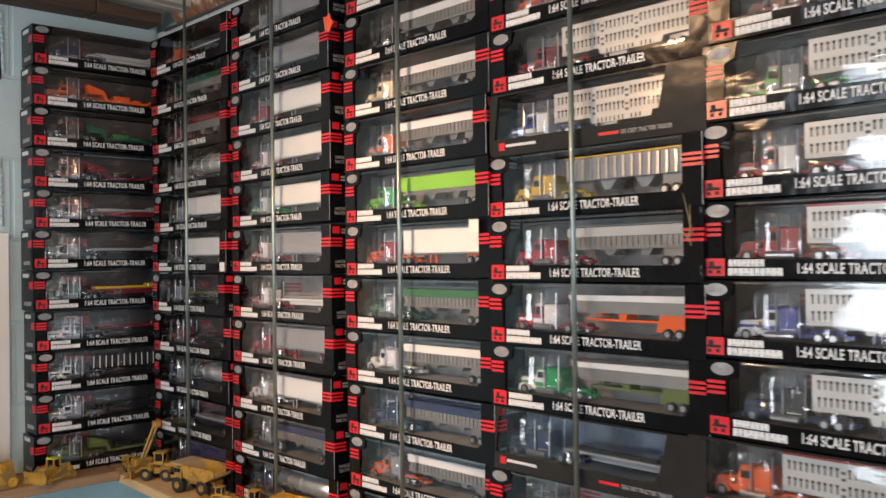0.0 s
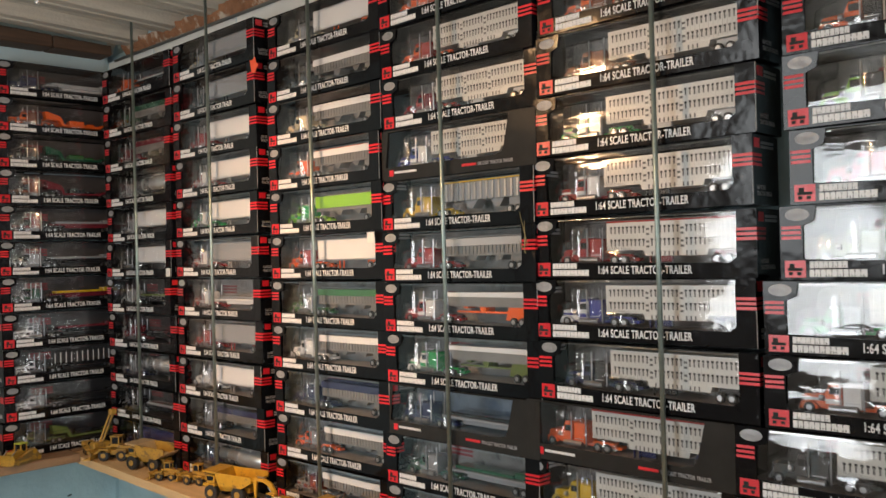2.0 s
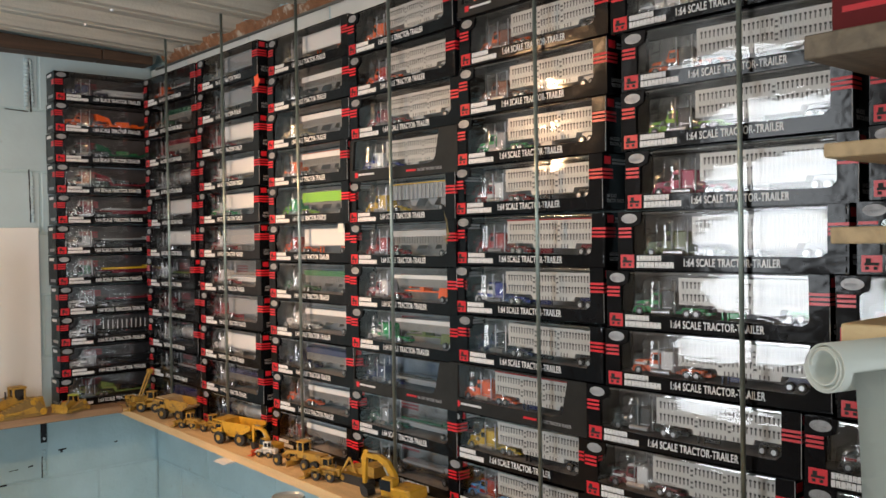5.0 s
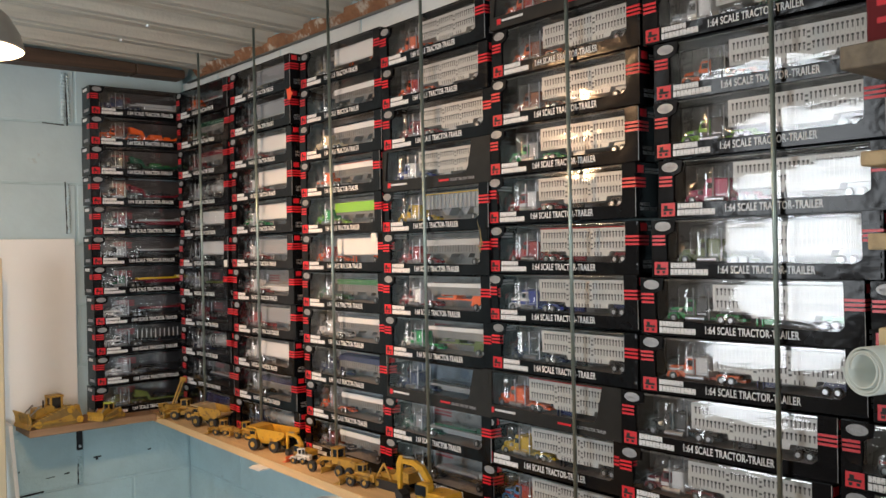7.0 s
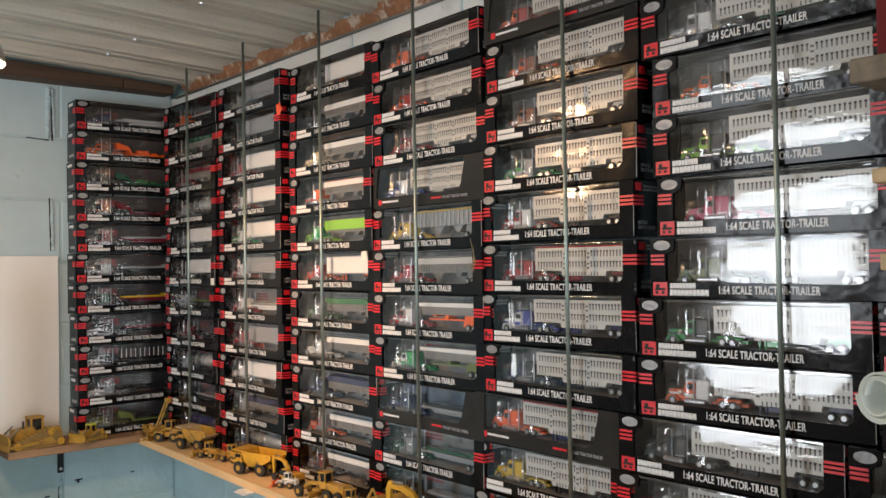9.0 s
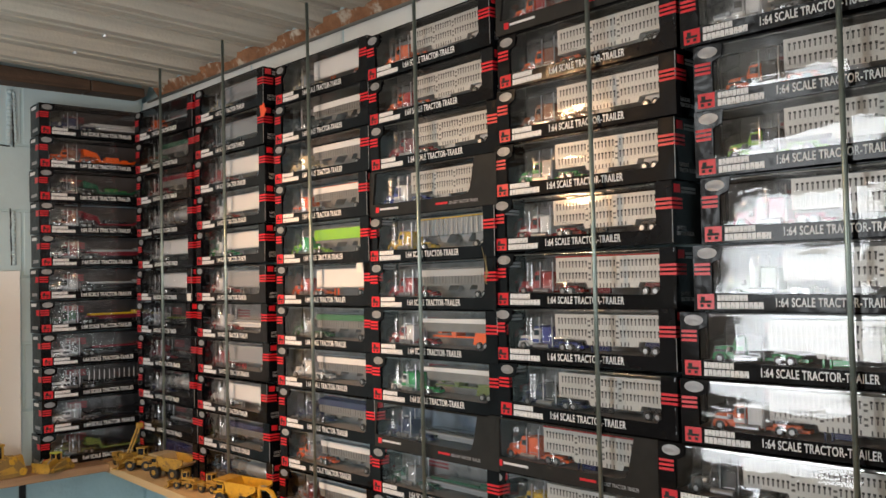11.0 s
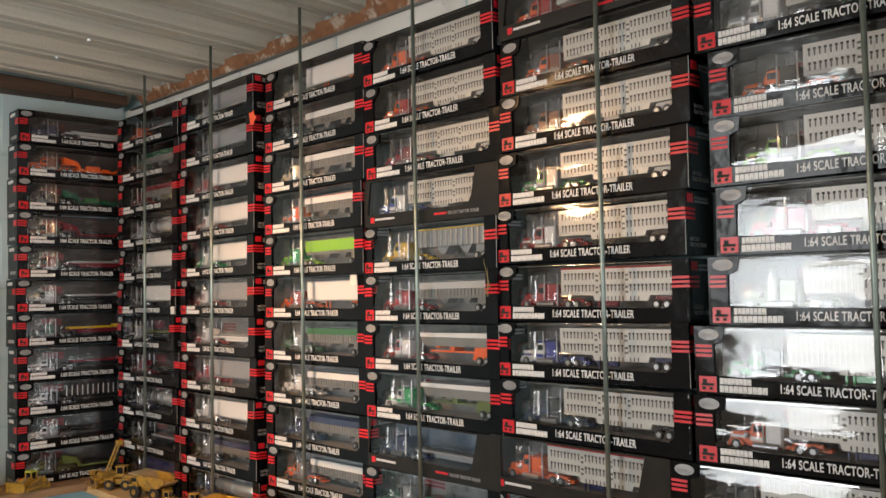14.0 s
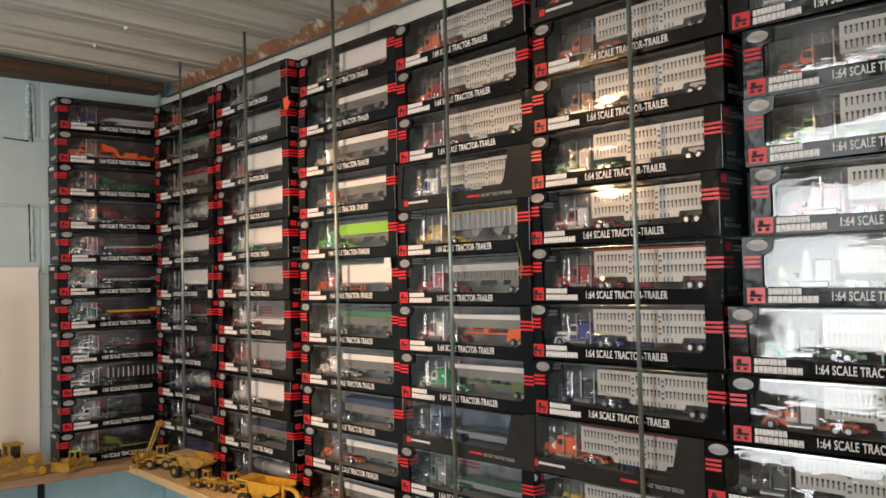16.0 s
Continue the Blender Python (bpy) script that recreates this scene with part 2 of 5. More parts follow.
T = 0.12
bm = bmesh.new()
block(bm, WEST - T, SOUTH - T, -0.1, EAST + T, NORTH + T, 0)
tagged(part("floor", bm, FLOORM, None), "grey concrete floor", "floor", "", "structure")
bm = bmesh.new()
block(bm, EAST + 0.0015, SOUTH, 0, EAST + T, NORTH + T, 2.268)
block(bm, EAST + 0.03, SOUTH, 2.268, EAST + T, NORTH + T, CEIL + 0.2)
EAST_WALL = tagged(part("wall_east", bm, MORTAR, None), "pale blue painted block wall", "wall", "", "structure")
bm = bmesh.new()
block(bm, WEST - T, NORTH + 0.0015, 0, EAST, NORTH + T, CEIL + 0.2)
NORTH_WALL = tagged(part("wall_north", bm, MORTAR, None), "pale blue painted block wall", "wall", "", "structure")
bm = bmesh.new()
wy0, wy1, wz0, wz1 = 0.62, 1.34, 1.06, 2.14
block(bm, WEST - T, SOUTH, 0, WEST, wy0, CEIL + 0.2)
block(bm, WEST - T, wy1, 0, WEST, NORTH, CEIL + 0.2)
block(bm, WEST - T, wy0, 0, WEST, wy1, wz0)
block(bm, WEST - T, wy0, wz1, WEST, wy1, CEIL + 0.2)
tagged(part("wall_west", bm, BOUNCE_WALL, None), "unseen block wall, pale to bounce light, with a window", "wall", "", "structure")
# unseen wall; its doorway opening is added to let the fill light in
bm = bmesh.new()
block(bm, WEST - T, SOUTH - T, 0, -0.8, SOUTH, CEIL + 0.2)
block(bm, 0.1, SOUTH - T, 0, EAST + T, SOUTH, CEIL + 0.2)
block(bm, -0.8, SOUTH - T, 2.06, 0.1, SOUTH, CEIL + 0.2)
tagged(part("wall_south", bm, BOUNCE_WALL, None), "unseen block wall, pale to bounce light, with an added doorway", "wall", "", "structure")

def roof(x):
    """Height of the lower folds of the lean-to roof."""
    return CEIL + 0.035 * (EAST - x)


# corrugated ceiling, ridges across the room
bm = bmesh.new()
prof = []
y = 2.275 - 0.0425 - 0.225 * 22
while y < NORTH + T:
    prof += [(y, 0.0), (y + 0.034, 0.0), (y + 0.038, -0.003), (y + 0.047, -0.003), (y + 0.051, 0.0), (y + 0.085, 0.0), (y + 0.108, 0.030), (y + 0.132, 0.030), (y + 0.137, 0.024), (y + 0.143, 0.024), (y + 0.148, 0.030), (y + 0.166, 0.030), (y + 0.171, 0.024), (y + 0.177, 0.024), (y + 0.182, 0.030), (y + 0.202, 0.030)]
    y += 0.225
for (x0, x1) in ((WEST - T, EAST + T),):
    lo = [bm.verts.new((x0, a, roof(x0) + b)) for a, b in prof]
    hi = [bm.verts.new((x1, a, roof(x1) + b)) for a, b in prof]
    lo2 = [bm.verts.new((x0, a, roof(x0) + b + 0.004)) for a, b in prof]
    hi2 = [bm.verts.new((x1, a, roof(x1) + b + 0.004)) for a, b in prof]
    for i in range(len(prof) - 1):
        bm.faces.new((lo[i], lo[i + 1], hi[i + 1], hi[i]))
        bm.faces.new((lo2[i], hi2[i], hi2[i + 1], lo2[i + 1]))
tagged(part("ceiling", bm, TIN, None), "cream corrugated metal sheet ceiling", "ceiling", "", "structure")

# shelves
bm = bmesh.new()
# its free edge runs slightly askew to the wall
prism(bm, [(0.962, NORTH - 0.002), (EAST - 0.002, NORTH - 0.002), (EAST - 0.002, -0.75), (0.864, -0.75)], -1.05, -1.028)
bmesh.ops.transform(bm, matrix=Matrix(((1, 0, 0, 0), (0, 0, 1, 0), (0, -1, 0, 0), (0, 0, 0, 1))), verts=bm.verts)
bmesh.ops.recalc_face_normals(bm, faces=bm.faces)
tagged(part("shelf_board", bm, PINE, None), "long pale pine shelf board on the block wall", "shelf")
bm = bmesh.new()
block(bm, 0.535, 2.258, 1.036, 0.955, NORTH - 0.002, 1.0605, 0.002)
tagged(part("shelf_board", bm, OAK, None), "short brown wooden shelf board on the end wall", "shelf")

# packing strip that levels the end stack where it stands on the long shelf
bm = bmesh.new()
block(bm, 0.9635, 2.34, 1.0503, EAST - 0.01, NORTH - 0.006, 1.0605, 0.001)
tagged(part("packing_strip", bm, OAK, None), "thin brown packing strip under the end stack", "wood strip")

# beam under the ceiling at the end wall, in two lengths
for x0, x1 in ((WEST, 0.94), (0.943, EAST - 0.025)):
    bm = bmesh.new()
    prism(bm, [(x0, 2.273), (x1, 2.273), (x1, roof(x1) - 0.002), (x0, roof(x0) - 0.002)], NORTH - 0.085, NORTH - 0.001)
    bmesh.ops.bevel(bm, geom=list(bm.edges), offset=0.003, segments=1, affect="EDGES")
    tagged(part("ceiling_beam", bm, BEAM, None), "old brown timber beam under the ceiling", "beam", "", "structure")

# ragged filler between the top of the long wall and the roof
bm = bmesh.new()
n, m_ = 260, 5
grid = []
for i in range(n + 1):
    y = SOUTH + (NORTH - 0.085 - SOUTH) * i / n
    edge = 0.018 + 0.010 * noise.noise((y * 5, 0, 3)) + 0.010 * noise.noise((y * 31, 1, 3)) + 0.010 * (noise.noise((y * 4.1, 5, 0)) > 0.1)
    row = []
    for j in range(m_ + 1):
        f = j / m_
        x = EAST + 0.028 - edge * f
        z = 2.267 + (roof(x) + 0.012 - 2.267) * f + 0.006 * noise.noise((y * 30, f * 4, 7))
        row.append(bm.verts.new((x, y, z)))
    row.append(bm.verts.new((EAST + 0.028, y, CEIL + 0.02)))
    grid.append(row)
for i in range(n):
    for j in range(m_ + 1):
        bm.faces.new((grid[i][j], grid[i + 1][j], grid[i + 1][j + 1], grid[i][j + 1]))
tagged(part("trim", bm, FOAM, None), "ragged rusty brown filler along the roof edge", "filler", "", "structure")

# screws in the roof sheet
SCREW = mat("screw_head", (0.7, 0.7, 0.7), 0.3, 0.8)
for k in (1, 2, 4, 5, 7):
    x, y = 0.782, 2.275 - 0.225 * k
    bm = bmesh.new()
    rod(bm, (x, y, roof(x) - 0.008), (x, y, roof(x) - 0.001), 0.006, 8, 0.0075)
    tagged(part("roof_screw", bm, SCREW, None), "small bright screw head in the roof sheet", "screw", "screws in the roof sheet")

# ---- boxed trucks ----
L, H, D = 0.398, 0.1010, 0.086
rnd = random.Random(4)


def carton(hole, quads, material):
    """A thin card carton with a window hole in its front; hole corners and outer corners are joined as the quads say."""
    bm = bmesh.new()
    th = 0.0011
    fr = [bm.verts.new((x, 0, z)) for x, z in ((0, 0), (L, 0), (L, H), (0, H))]
    bk = [bm.verts.new((x, D, z)) for x, z in ((0, 0), (L, 0), (L, H), (0, H))]
    vh = [bm.verts.new((x, 0, z)) for x, z in hole]
    for q in quads:
        bm.faces.new([fr[i] if kind == "o" else vh[i] for kind, i in q])
    for i in range(4):
        j = (i + 1) % 4
        bm.faces.new((fr[i], bk[i], bk[j], fr[j]))
    bm.faces.new(bk)
    bmesh.ops.recalc_face_normals(bm, faces=bm.faces)
    bmesh.ops.solidify(bm, geom=list(bm.faces), thickness=th)
    if max(v.co.x for v in bm.verts) > L + th / 2:
        for v in bm.verts:
            v.co = Vector((th + v.co.x * (L - 2 * th) / L, th + v.co.y * (D - 2 * th) / D, th + v.co.z * (H - 2 * th) / H))
    bmesh.ops.recalc_face_normals(bm, faces=bm.faces)
    return mesh_of("card", bm, material)


def card_mesh():
    hole = [(0.031, 0.0280), (0.118, 0.0250), (0.357, 0.0232), (0.367, 0.0310), (0.367, 0.1002), (0.049, 0.1002), (0.046, 0.0800), (0.031, 0.0740)]
    quads = [(("o", 0), ("o", 1), ("h", 2), ("h", 1)), (("o", 0), ("h", 1), ("h", 0)), (("o", 1), ("h", 3), ("h", 2)), (("o", 1), ("o", 2), ("h", 4), ("h", 3)),
             (("o", 2), ("o", 3), ("h", 5), ("h", 4)), (("o", 3), ("h", 6), ("h", 5)), (("o", 3), ("h", 7), ("h", 6)), (("o", 3), ("o", 0), ("h", 0), ("h", 7))]
    return carton(hole, quads, CARD)


def card_round_mesh():
    hole = [(0.011, 0.027), (0.30, 0.027), (0.318, 0.031), (0.325, 0.042), (0.338, 0.098), (0.020, 0.098)]
    quads = [(("o", 0), ("o", 1), ("h", 1), ("h", 0)), (("o", 1), ("h", 2), ("h", 1)), (("o", 1), ("h", 3), ("h", 2)), (("o", 1), ("o", 2), ("h", 4), ("h", 3)),
             (("o", 2), ("o", 3), ("h", 5), ("h", 4)), (("o", 3), ("o", 0), ("h", 0), ("h", 5))]
    return carton(hole, quads, CARD_GREY)


def simple(name, mats, *blocks):
    bm = bmesh.new()
    for b in blocks:
        block(bm, *b)
    return mesh_of(name, bm, mats)


P = -0.0004
CARD_ME, CARD_ROUND_ME = card_mesh(), card_round_mesh()


def film_mesh(x0, x1, z0, z1):
    """A thin sheet of film, slightly bellied between its glued edges."""
    bm = bmesh.new()
    nx, nz = 10, 4
    vs = [[bm.verts.new((x0 + (x1 - x0) * i / nx, 0.0030 - 0.0024 * math.sin(math.pi * i / nx) * math.sin(math.pi * j / nz), z0 + (z1 - z0) * j / nz)) for j in range(nz + 1)] for i in range(nx + 1)]
    for i in range(nx):
        for j in range(nz):
            bm.faces.new((vs[i][j], vs[i + 1][j], vs[i + 1][j + 1], vs[i][j + 1]))
    return mesh_of("window_film", bm, FILM, True)


FILM_ME = film_mesh(0.030, 0.368, 0.022, 0.0988)
FILM_ROUND_ME = film_mesh(0.009, 0.34, 0.026, 0.0988)
INSERT_ME = simple("insert", [INSERT], (0.004, D - 0.006, 0.003, L - 0.004, D - 0.004, H - 0.003), (0.004, 0.004, 0.0195, L - 0.004, D - 0.006, 0.0212))
# dark print, its colour lowered further to dim the far corner boxes
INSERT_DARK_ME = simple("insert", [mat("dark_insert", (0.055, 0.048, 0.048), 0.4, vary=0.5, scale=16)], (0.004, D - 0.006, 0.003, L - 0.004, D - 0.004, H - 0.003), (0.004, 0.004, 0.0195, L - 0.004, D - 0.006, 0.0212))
INSERT_SCENE_ME = simple("insert", [mat("landscape_print", (0.20, 0.24, 0.30), 0.4, vary=0.6, scale=24, stains=((0.05, 0.08, 0.16), 9, 0.55))], (0.004, D - 0.006, 0.003, L - 0.004, D - 0.004, H - 0.003), (0.004, 0.004, 0.0195, L - 0.004, D - 0.006, 0.0212))
INSERT_STRIPES = [simple("insert_stripe", FAINT_RED, (0.100, D - 0.0064, z, 0.168, D - 0.006, z + 0.0048)) for z in (0.060, 0.068, 0.076)]


def fold_mesh(x0, x1):
    """The film's rounded fold along the top edge of the box."""
    bm = bmesh.new()
    nx = 24
    prof = [(0.0006, 0.0962), (0.0007, 0.0980), (0.0013, 0.0992), (0.0024, 0.0999), (0.0040, 0.1001)]
    vs = [[bm.verts.new((x0 + (x1 - x0) * i / nx, y + 0.0003 * math.sin(i * 2.1), z - 0.0002 * (i % 3 == 1))) for y, z in prof] for i in range(nx + 1)]
    for p, q in zip(vs, vs[1:]):
        for j in range(len(prof) - 1):
            bm.faces.new((p[j], q[j], q[j + 1], p[j + 1]))
    return mesh_of("film_fold", bm, FOLD, True)


FOLD = clear_plastic("film_fold", 0.3, 0.8, 30, 0.4)
FOLD_ME = fold_mesh(0.050, 0.366)


def blister_mesh(x0):
    """A moulded clear tray: a tall pod over the cab, a lower one over the coupling, ribs between them."""
    bm = bmesh.new()
    # (distance along the tray, height of the pod, how far it stands forward)
    steps = [(0.000, 0.040, 0.026), (0.006, 0.058, 0.013), (0.020, 0.064, 0.011), (0.034, 0.066, 0.011), (0.037, 0.088, 0.009), (0.041, 0.090, 0.008), (0.044, 0.090, 0.012), (0.060, 0.092, 0.010),
             (0.076, 0.092, 0.010), (0.079, 0.092, 0.006), (0.084, 0.092, 0.006), (0.087, 0.088, 0.012), (0.100, 0.060, 0.012), (0.106, 0.052, 0.010), (0.128, 0.050, 0.009), (0.146, 0.048, 0.010), (0.154, 0.036, 0.022)]
    vs = []
    for d, top, y in steps:
        col = [bm.verts.new((x0 + d, y + 0.004, 0.0225))]
        for f in (0.12, 0.3, 0.5, 0.7, 0.86, 0.95):
            col.append(bm.verts.new((x0 + d + 0.0008 * math.sin(f * 17 + d * 90), y + 0.0012 * math.sin(f * 9 + d * 60) + 0.004 * f ** 6, 0.0225 + (top - 0.0225) * f)))
        col.append(bm.verts.new((x0 + d, y + 0.010, top)))
        col.append(bm.verts.new((x0 + d, 0.062, top + 0.001)))
        vs.append(col)
    for p, q in zip(vs, vs[1:]):
        for j in range(len(p) - 1):
            bm.faces.new((p[j], q[j], q[j + 1], p[j + 1]))
    return mesh_of("blister", bm, TRAY, True)


BLISTER_ME, BLISTER_ROUND_ME = blister_mesh(0.034), blister_mesh(0.017)
STRIPE_L = [simple("stripe", RED, (0.002, P, z, 0.0285, 0, z + 0.0042)) for z in (0.0555, 0.0625, 0.0695)]
STRIPE_R = [simple("stripe", RED, (0.3675, P, z, L, 0, z + 0.0042), (L, 0, z, L - P, 0.03, z + 0.0042)) for z in (0.0555, 0.0625, 0.0695)]
LOGO_ME = simple("logo", RED, (0.006, P, 0.0035, 0.034, 0, 0.0265))
LOGO_SIGN = simple("logo_sign", DARK, (0.010, P * 2, 0.0125, 0.030, P, 0.0165), (0.012, P * 2, 0.0165, 0.019, P, 0.0225), (0.011, P * 2, 0.0065, 0.0165, P, 0.0110), (0.0225, P * 2, 0.0065, 0.028, P, 0.0110))
SIDE_LOGO = simple("side_logo", RED, (L, 0.006, 0.082, L - P, 0.024, 0.096))


def name_bar(x0, x1, z0, z1, n):
    """A white bar with uneven notches from above and below."""
    w, g, h = (x1 - x0) / n, 0.17 * (x1 - x0) / n, z1 - z0
    r = random.Random(n)
    low, high = [(x0, z0)], []
    for i in range(n):
        a = x0 + i * w
        if i:
            d = h * r.choice((0.45, 0.3, 0.48))
            low += [(a - g, z0), (a - g, z0 + d), (a, z0 + d), (a, z0)]
            high += [(a - g, z1), (a - g, z1 - h * 0.4), (a, z1 - h * 0.4), (a, z1)]
        if i % 2:
            m = a + w * 0.42
            low += [(m - g / 2, z0), (m - g / 2, z0 + h * 0.34), (m + g / 2, z0 + h * 0.34), (m + g / 2, z0)]
    low.append((x1, z0))
    out = low + [(x1, z1)] + high[::-1] + [(x0, z1)]
    return mesh_of("maker_name", prism(bmesh.new(), out, P, 0), WHITE_PRINT)


MAKER = [name_bar(0.0395, 0.088, 0.0158, 0.0250, 8), name_bar(0.039, 0.112, 0.0040, 0.0140, 10)]
MAKER_SMALL = name_bar(0.037, 0.10, 0.0135, 0.018, 14)
MAKER_SIDE = simple("maker_side", GREY_PRINT, (L, 0.028, 0.088, L - P, 0.07, 0.092), (L, 0.028, 0.082, L - P, 0.07, 0.086))
LEFT_PRINT = simple("left_maker_name", WHITE_PRINT, (P, 0.030, 0.084, 0, 0.074, 0.094))
LEFT_PRINT_LOW = simple("left_print", GREY_PRINT, (P, 0.016, 0.012, 0, 0.066, 0.022))
LEFT_LOGO = simple("left_logo", RED, (P, 0.004, 0.0555, 0, 0.03, 0.0735))
WORN = [simple("worn_edge", CARD_EDGE, (L - 0.0006, -0.0002, z0, L + 0.0003, 0.0006, z1)) for z0, z1 in ((0.002, 0.1), (0.001, 0.055), (0.06, 0.101))]


def creased_edge(z0, z1, seed):
    """A crushed front corner of the card: a rounded bead with small sharp creases."""
    rg = random.Random(seed)
    bm = bmesh.new()
    n = max(8, int((z1 - z0) / 0.0030))
    rows = []
    for i in range(n + 1):
        r = 0.0052 + rg.uniform(-0.0012, 0.0004) * (0 < i < n)
        row = []
        for k in range(6):
            a = math.pi / 2 * k / 5
            row.append(bm.verts.new((L + 0.0005 - 0.0052 + r * math.sin(a), -0.0005 + 0.0052 - r * math.cos(a), z0 + (z1 - z0) * i / n)))
        rows.append(row)
    for p, q in zip(rows, rows[1:]):
        for k in range(5):
            bm.faces.new((p[k], p[k + 1], q[k + 1], q[k]))
    bmesh.ops.solidify(bm, geom=list(bm.faces), thickness=0.0008)
    return mesh_of("creased_edge", bm, CREASED)


CREASED = mat("creased_black_card", (0.007, 0.007, 0.008), 0.16, vary=0.3, scale=60, spec=0.5)
CREASES = [creased_edge(0.002, 0.0545, 1), creased_edge(0.0745, 0.0995, 2), creased_edge(0.010, 0.0545, 3), creased_edge(0.0745, 0.0995, 4)]
SCALE_ME = words("1:64 SCALE TRACTOR-TRAILER", 0.0180, 1.0, WHITE_PRINT)
SCALE_ME.transform(pose(0.129, P / 2, 0.0075) @ Matrix.Diagonal((0.168 / max(v.co.x for v in SCALE_ME.vertices), 1, 1, 1)))
SIDE_WORDS = words("1:64 SCALE\nTRACTOR-TRAILER", 0.009, 0.6, GREY_PRINT)
SIDE_WORDS.transform(pose(L + 0.0002, 0.012, 0.022, 0, 0, 90))
ROUND_WORDS = words("DIE-CAST TRACTOR TRAILER", 0.0088, 0.68, GREY_PRINT)
ROUND_WORDS.transform(pose(0.262, P / 2, 0.011))
ROUND_BARS = simple("red_print", RED, (0.222, P, 0.012, 0.258, 0, 0.0165))
ROUND_LOGO = simple("logo", RED, (0.022, P, 0.009, 0.034, 0, 0.021))
bm = bmesh.new()
bmesh.ops.create_circle(bm, cap_ends=True, segments=20, radius=1, matrix=pose(0.024, P, 0.089, 90, 0, 0) @ Matrix.Diagonal((0.0165, 0.0085, 1, 1)))
BADGE_ME = mesh_of("badge", bm, BADGE)
METAL_WORD = words("METAL", 0.0068, 0.85, GREY_PRINT)
METAL_WORD.transform(pose(0.0125, P * 2, 0.0858))

# wheels of the models: tyre and rim
def wheel_mesh(r, w, rim, seg=16, hub=0.62):
    bm = bmesh.new()
    bmesh.ops.create_cone(bm, cap_ends=True, segments=seg, radius1=r, radius2=r, depth=w, matrix=pose(0, 0, 0, 90, 0, 0))
    bmesh.ops.bevel(bm, geom=[e for e in bm.edges if e.is_boundary is False and len(e.link_faces) == 2 and any(len(f.verts) > 4 for f in e.link_faces)], offset=r * 0.12, segments=1, affect="EDGES")
    res = bmesh.ops.create_cone(bm, cap_ends=True, segments=seg, radius1=r * hub, radius2=r * hub * 0.86, depth=w * 1.06, matrix=pose(0, 0, 0, 90, 0, 0))
    for f in {f for v in res["verts"] for f in v.link_faces}:
        f.material_index = 1
    return mesh_of("wheel", bm, [TYRE, rim], False)


WHEEL = wheel_mesh(0.0079, 0.006, mat("plated_rim", (0.5, 0.5, 0.51), 0.3, 0.85))
Z0 = 0.0215


def paint(rgb):
    return mat("paint_%02d_%02d_%02d" % tuple(int(99 * c) for c in rgb), rgb, 0.25, vary=0.05, coat=0.5)


COL = dict(orange=(0.82, 0.13, 0.02), red=(0.34, 0.02, 0.02), white=(0.78, 0.78, 0.78), blue=(0.04, 0.05, 0.30), navy=(0.02, 0.025, 0.09), black=(0.02, 0.02, 0.022),
           green=(0.018, 0.33, 0.08), lime=(0.25, 0.55, 0.03), yellow=(0.62, 0.42, 0.02), grey=(0.28, 0.29, 0.31), silver=(0.5, 0.5, 0.5), maroon=(0.16, 0.02, 0.03),
           cream=(0.7, 0.6, 0.4), olive=(0.13, 0.17, 0.05), sky=(0.10, 0.32, 0.62), crimson=(0.5, 0.02, 0.10), brown=(0.2, 0.06, 0.03), dgreen=(0.02, 0.09, 0.05), forest=(0.04, 0.15, 0.05))
_made = {}


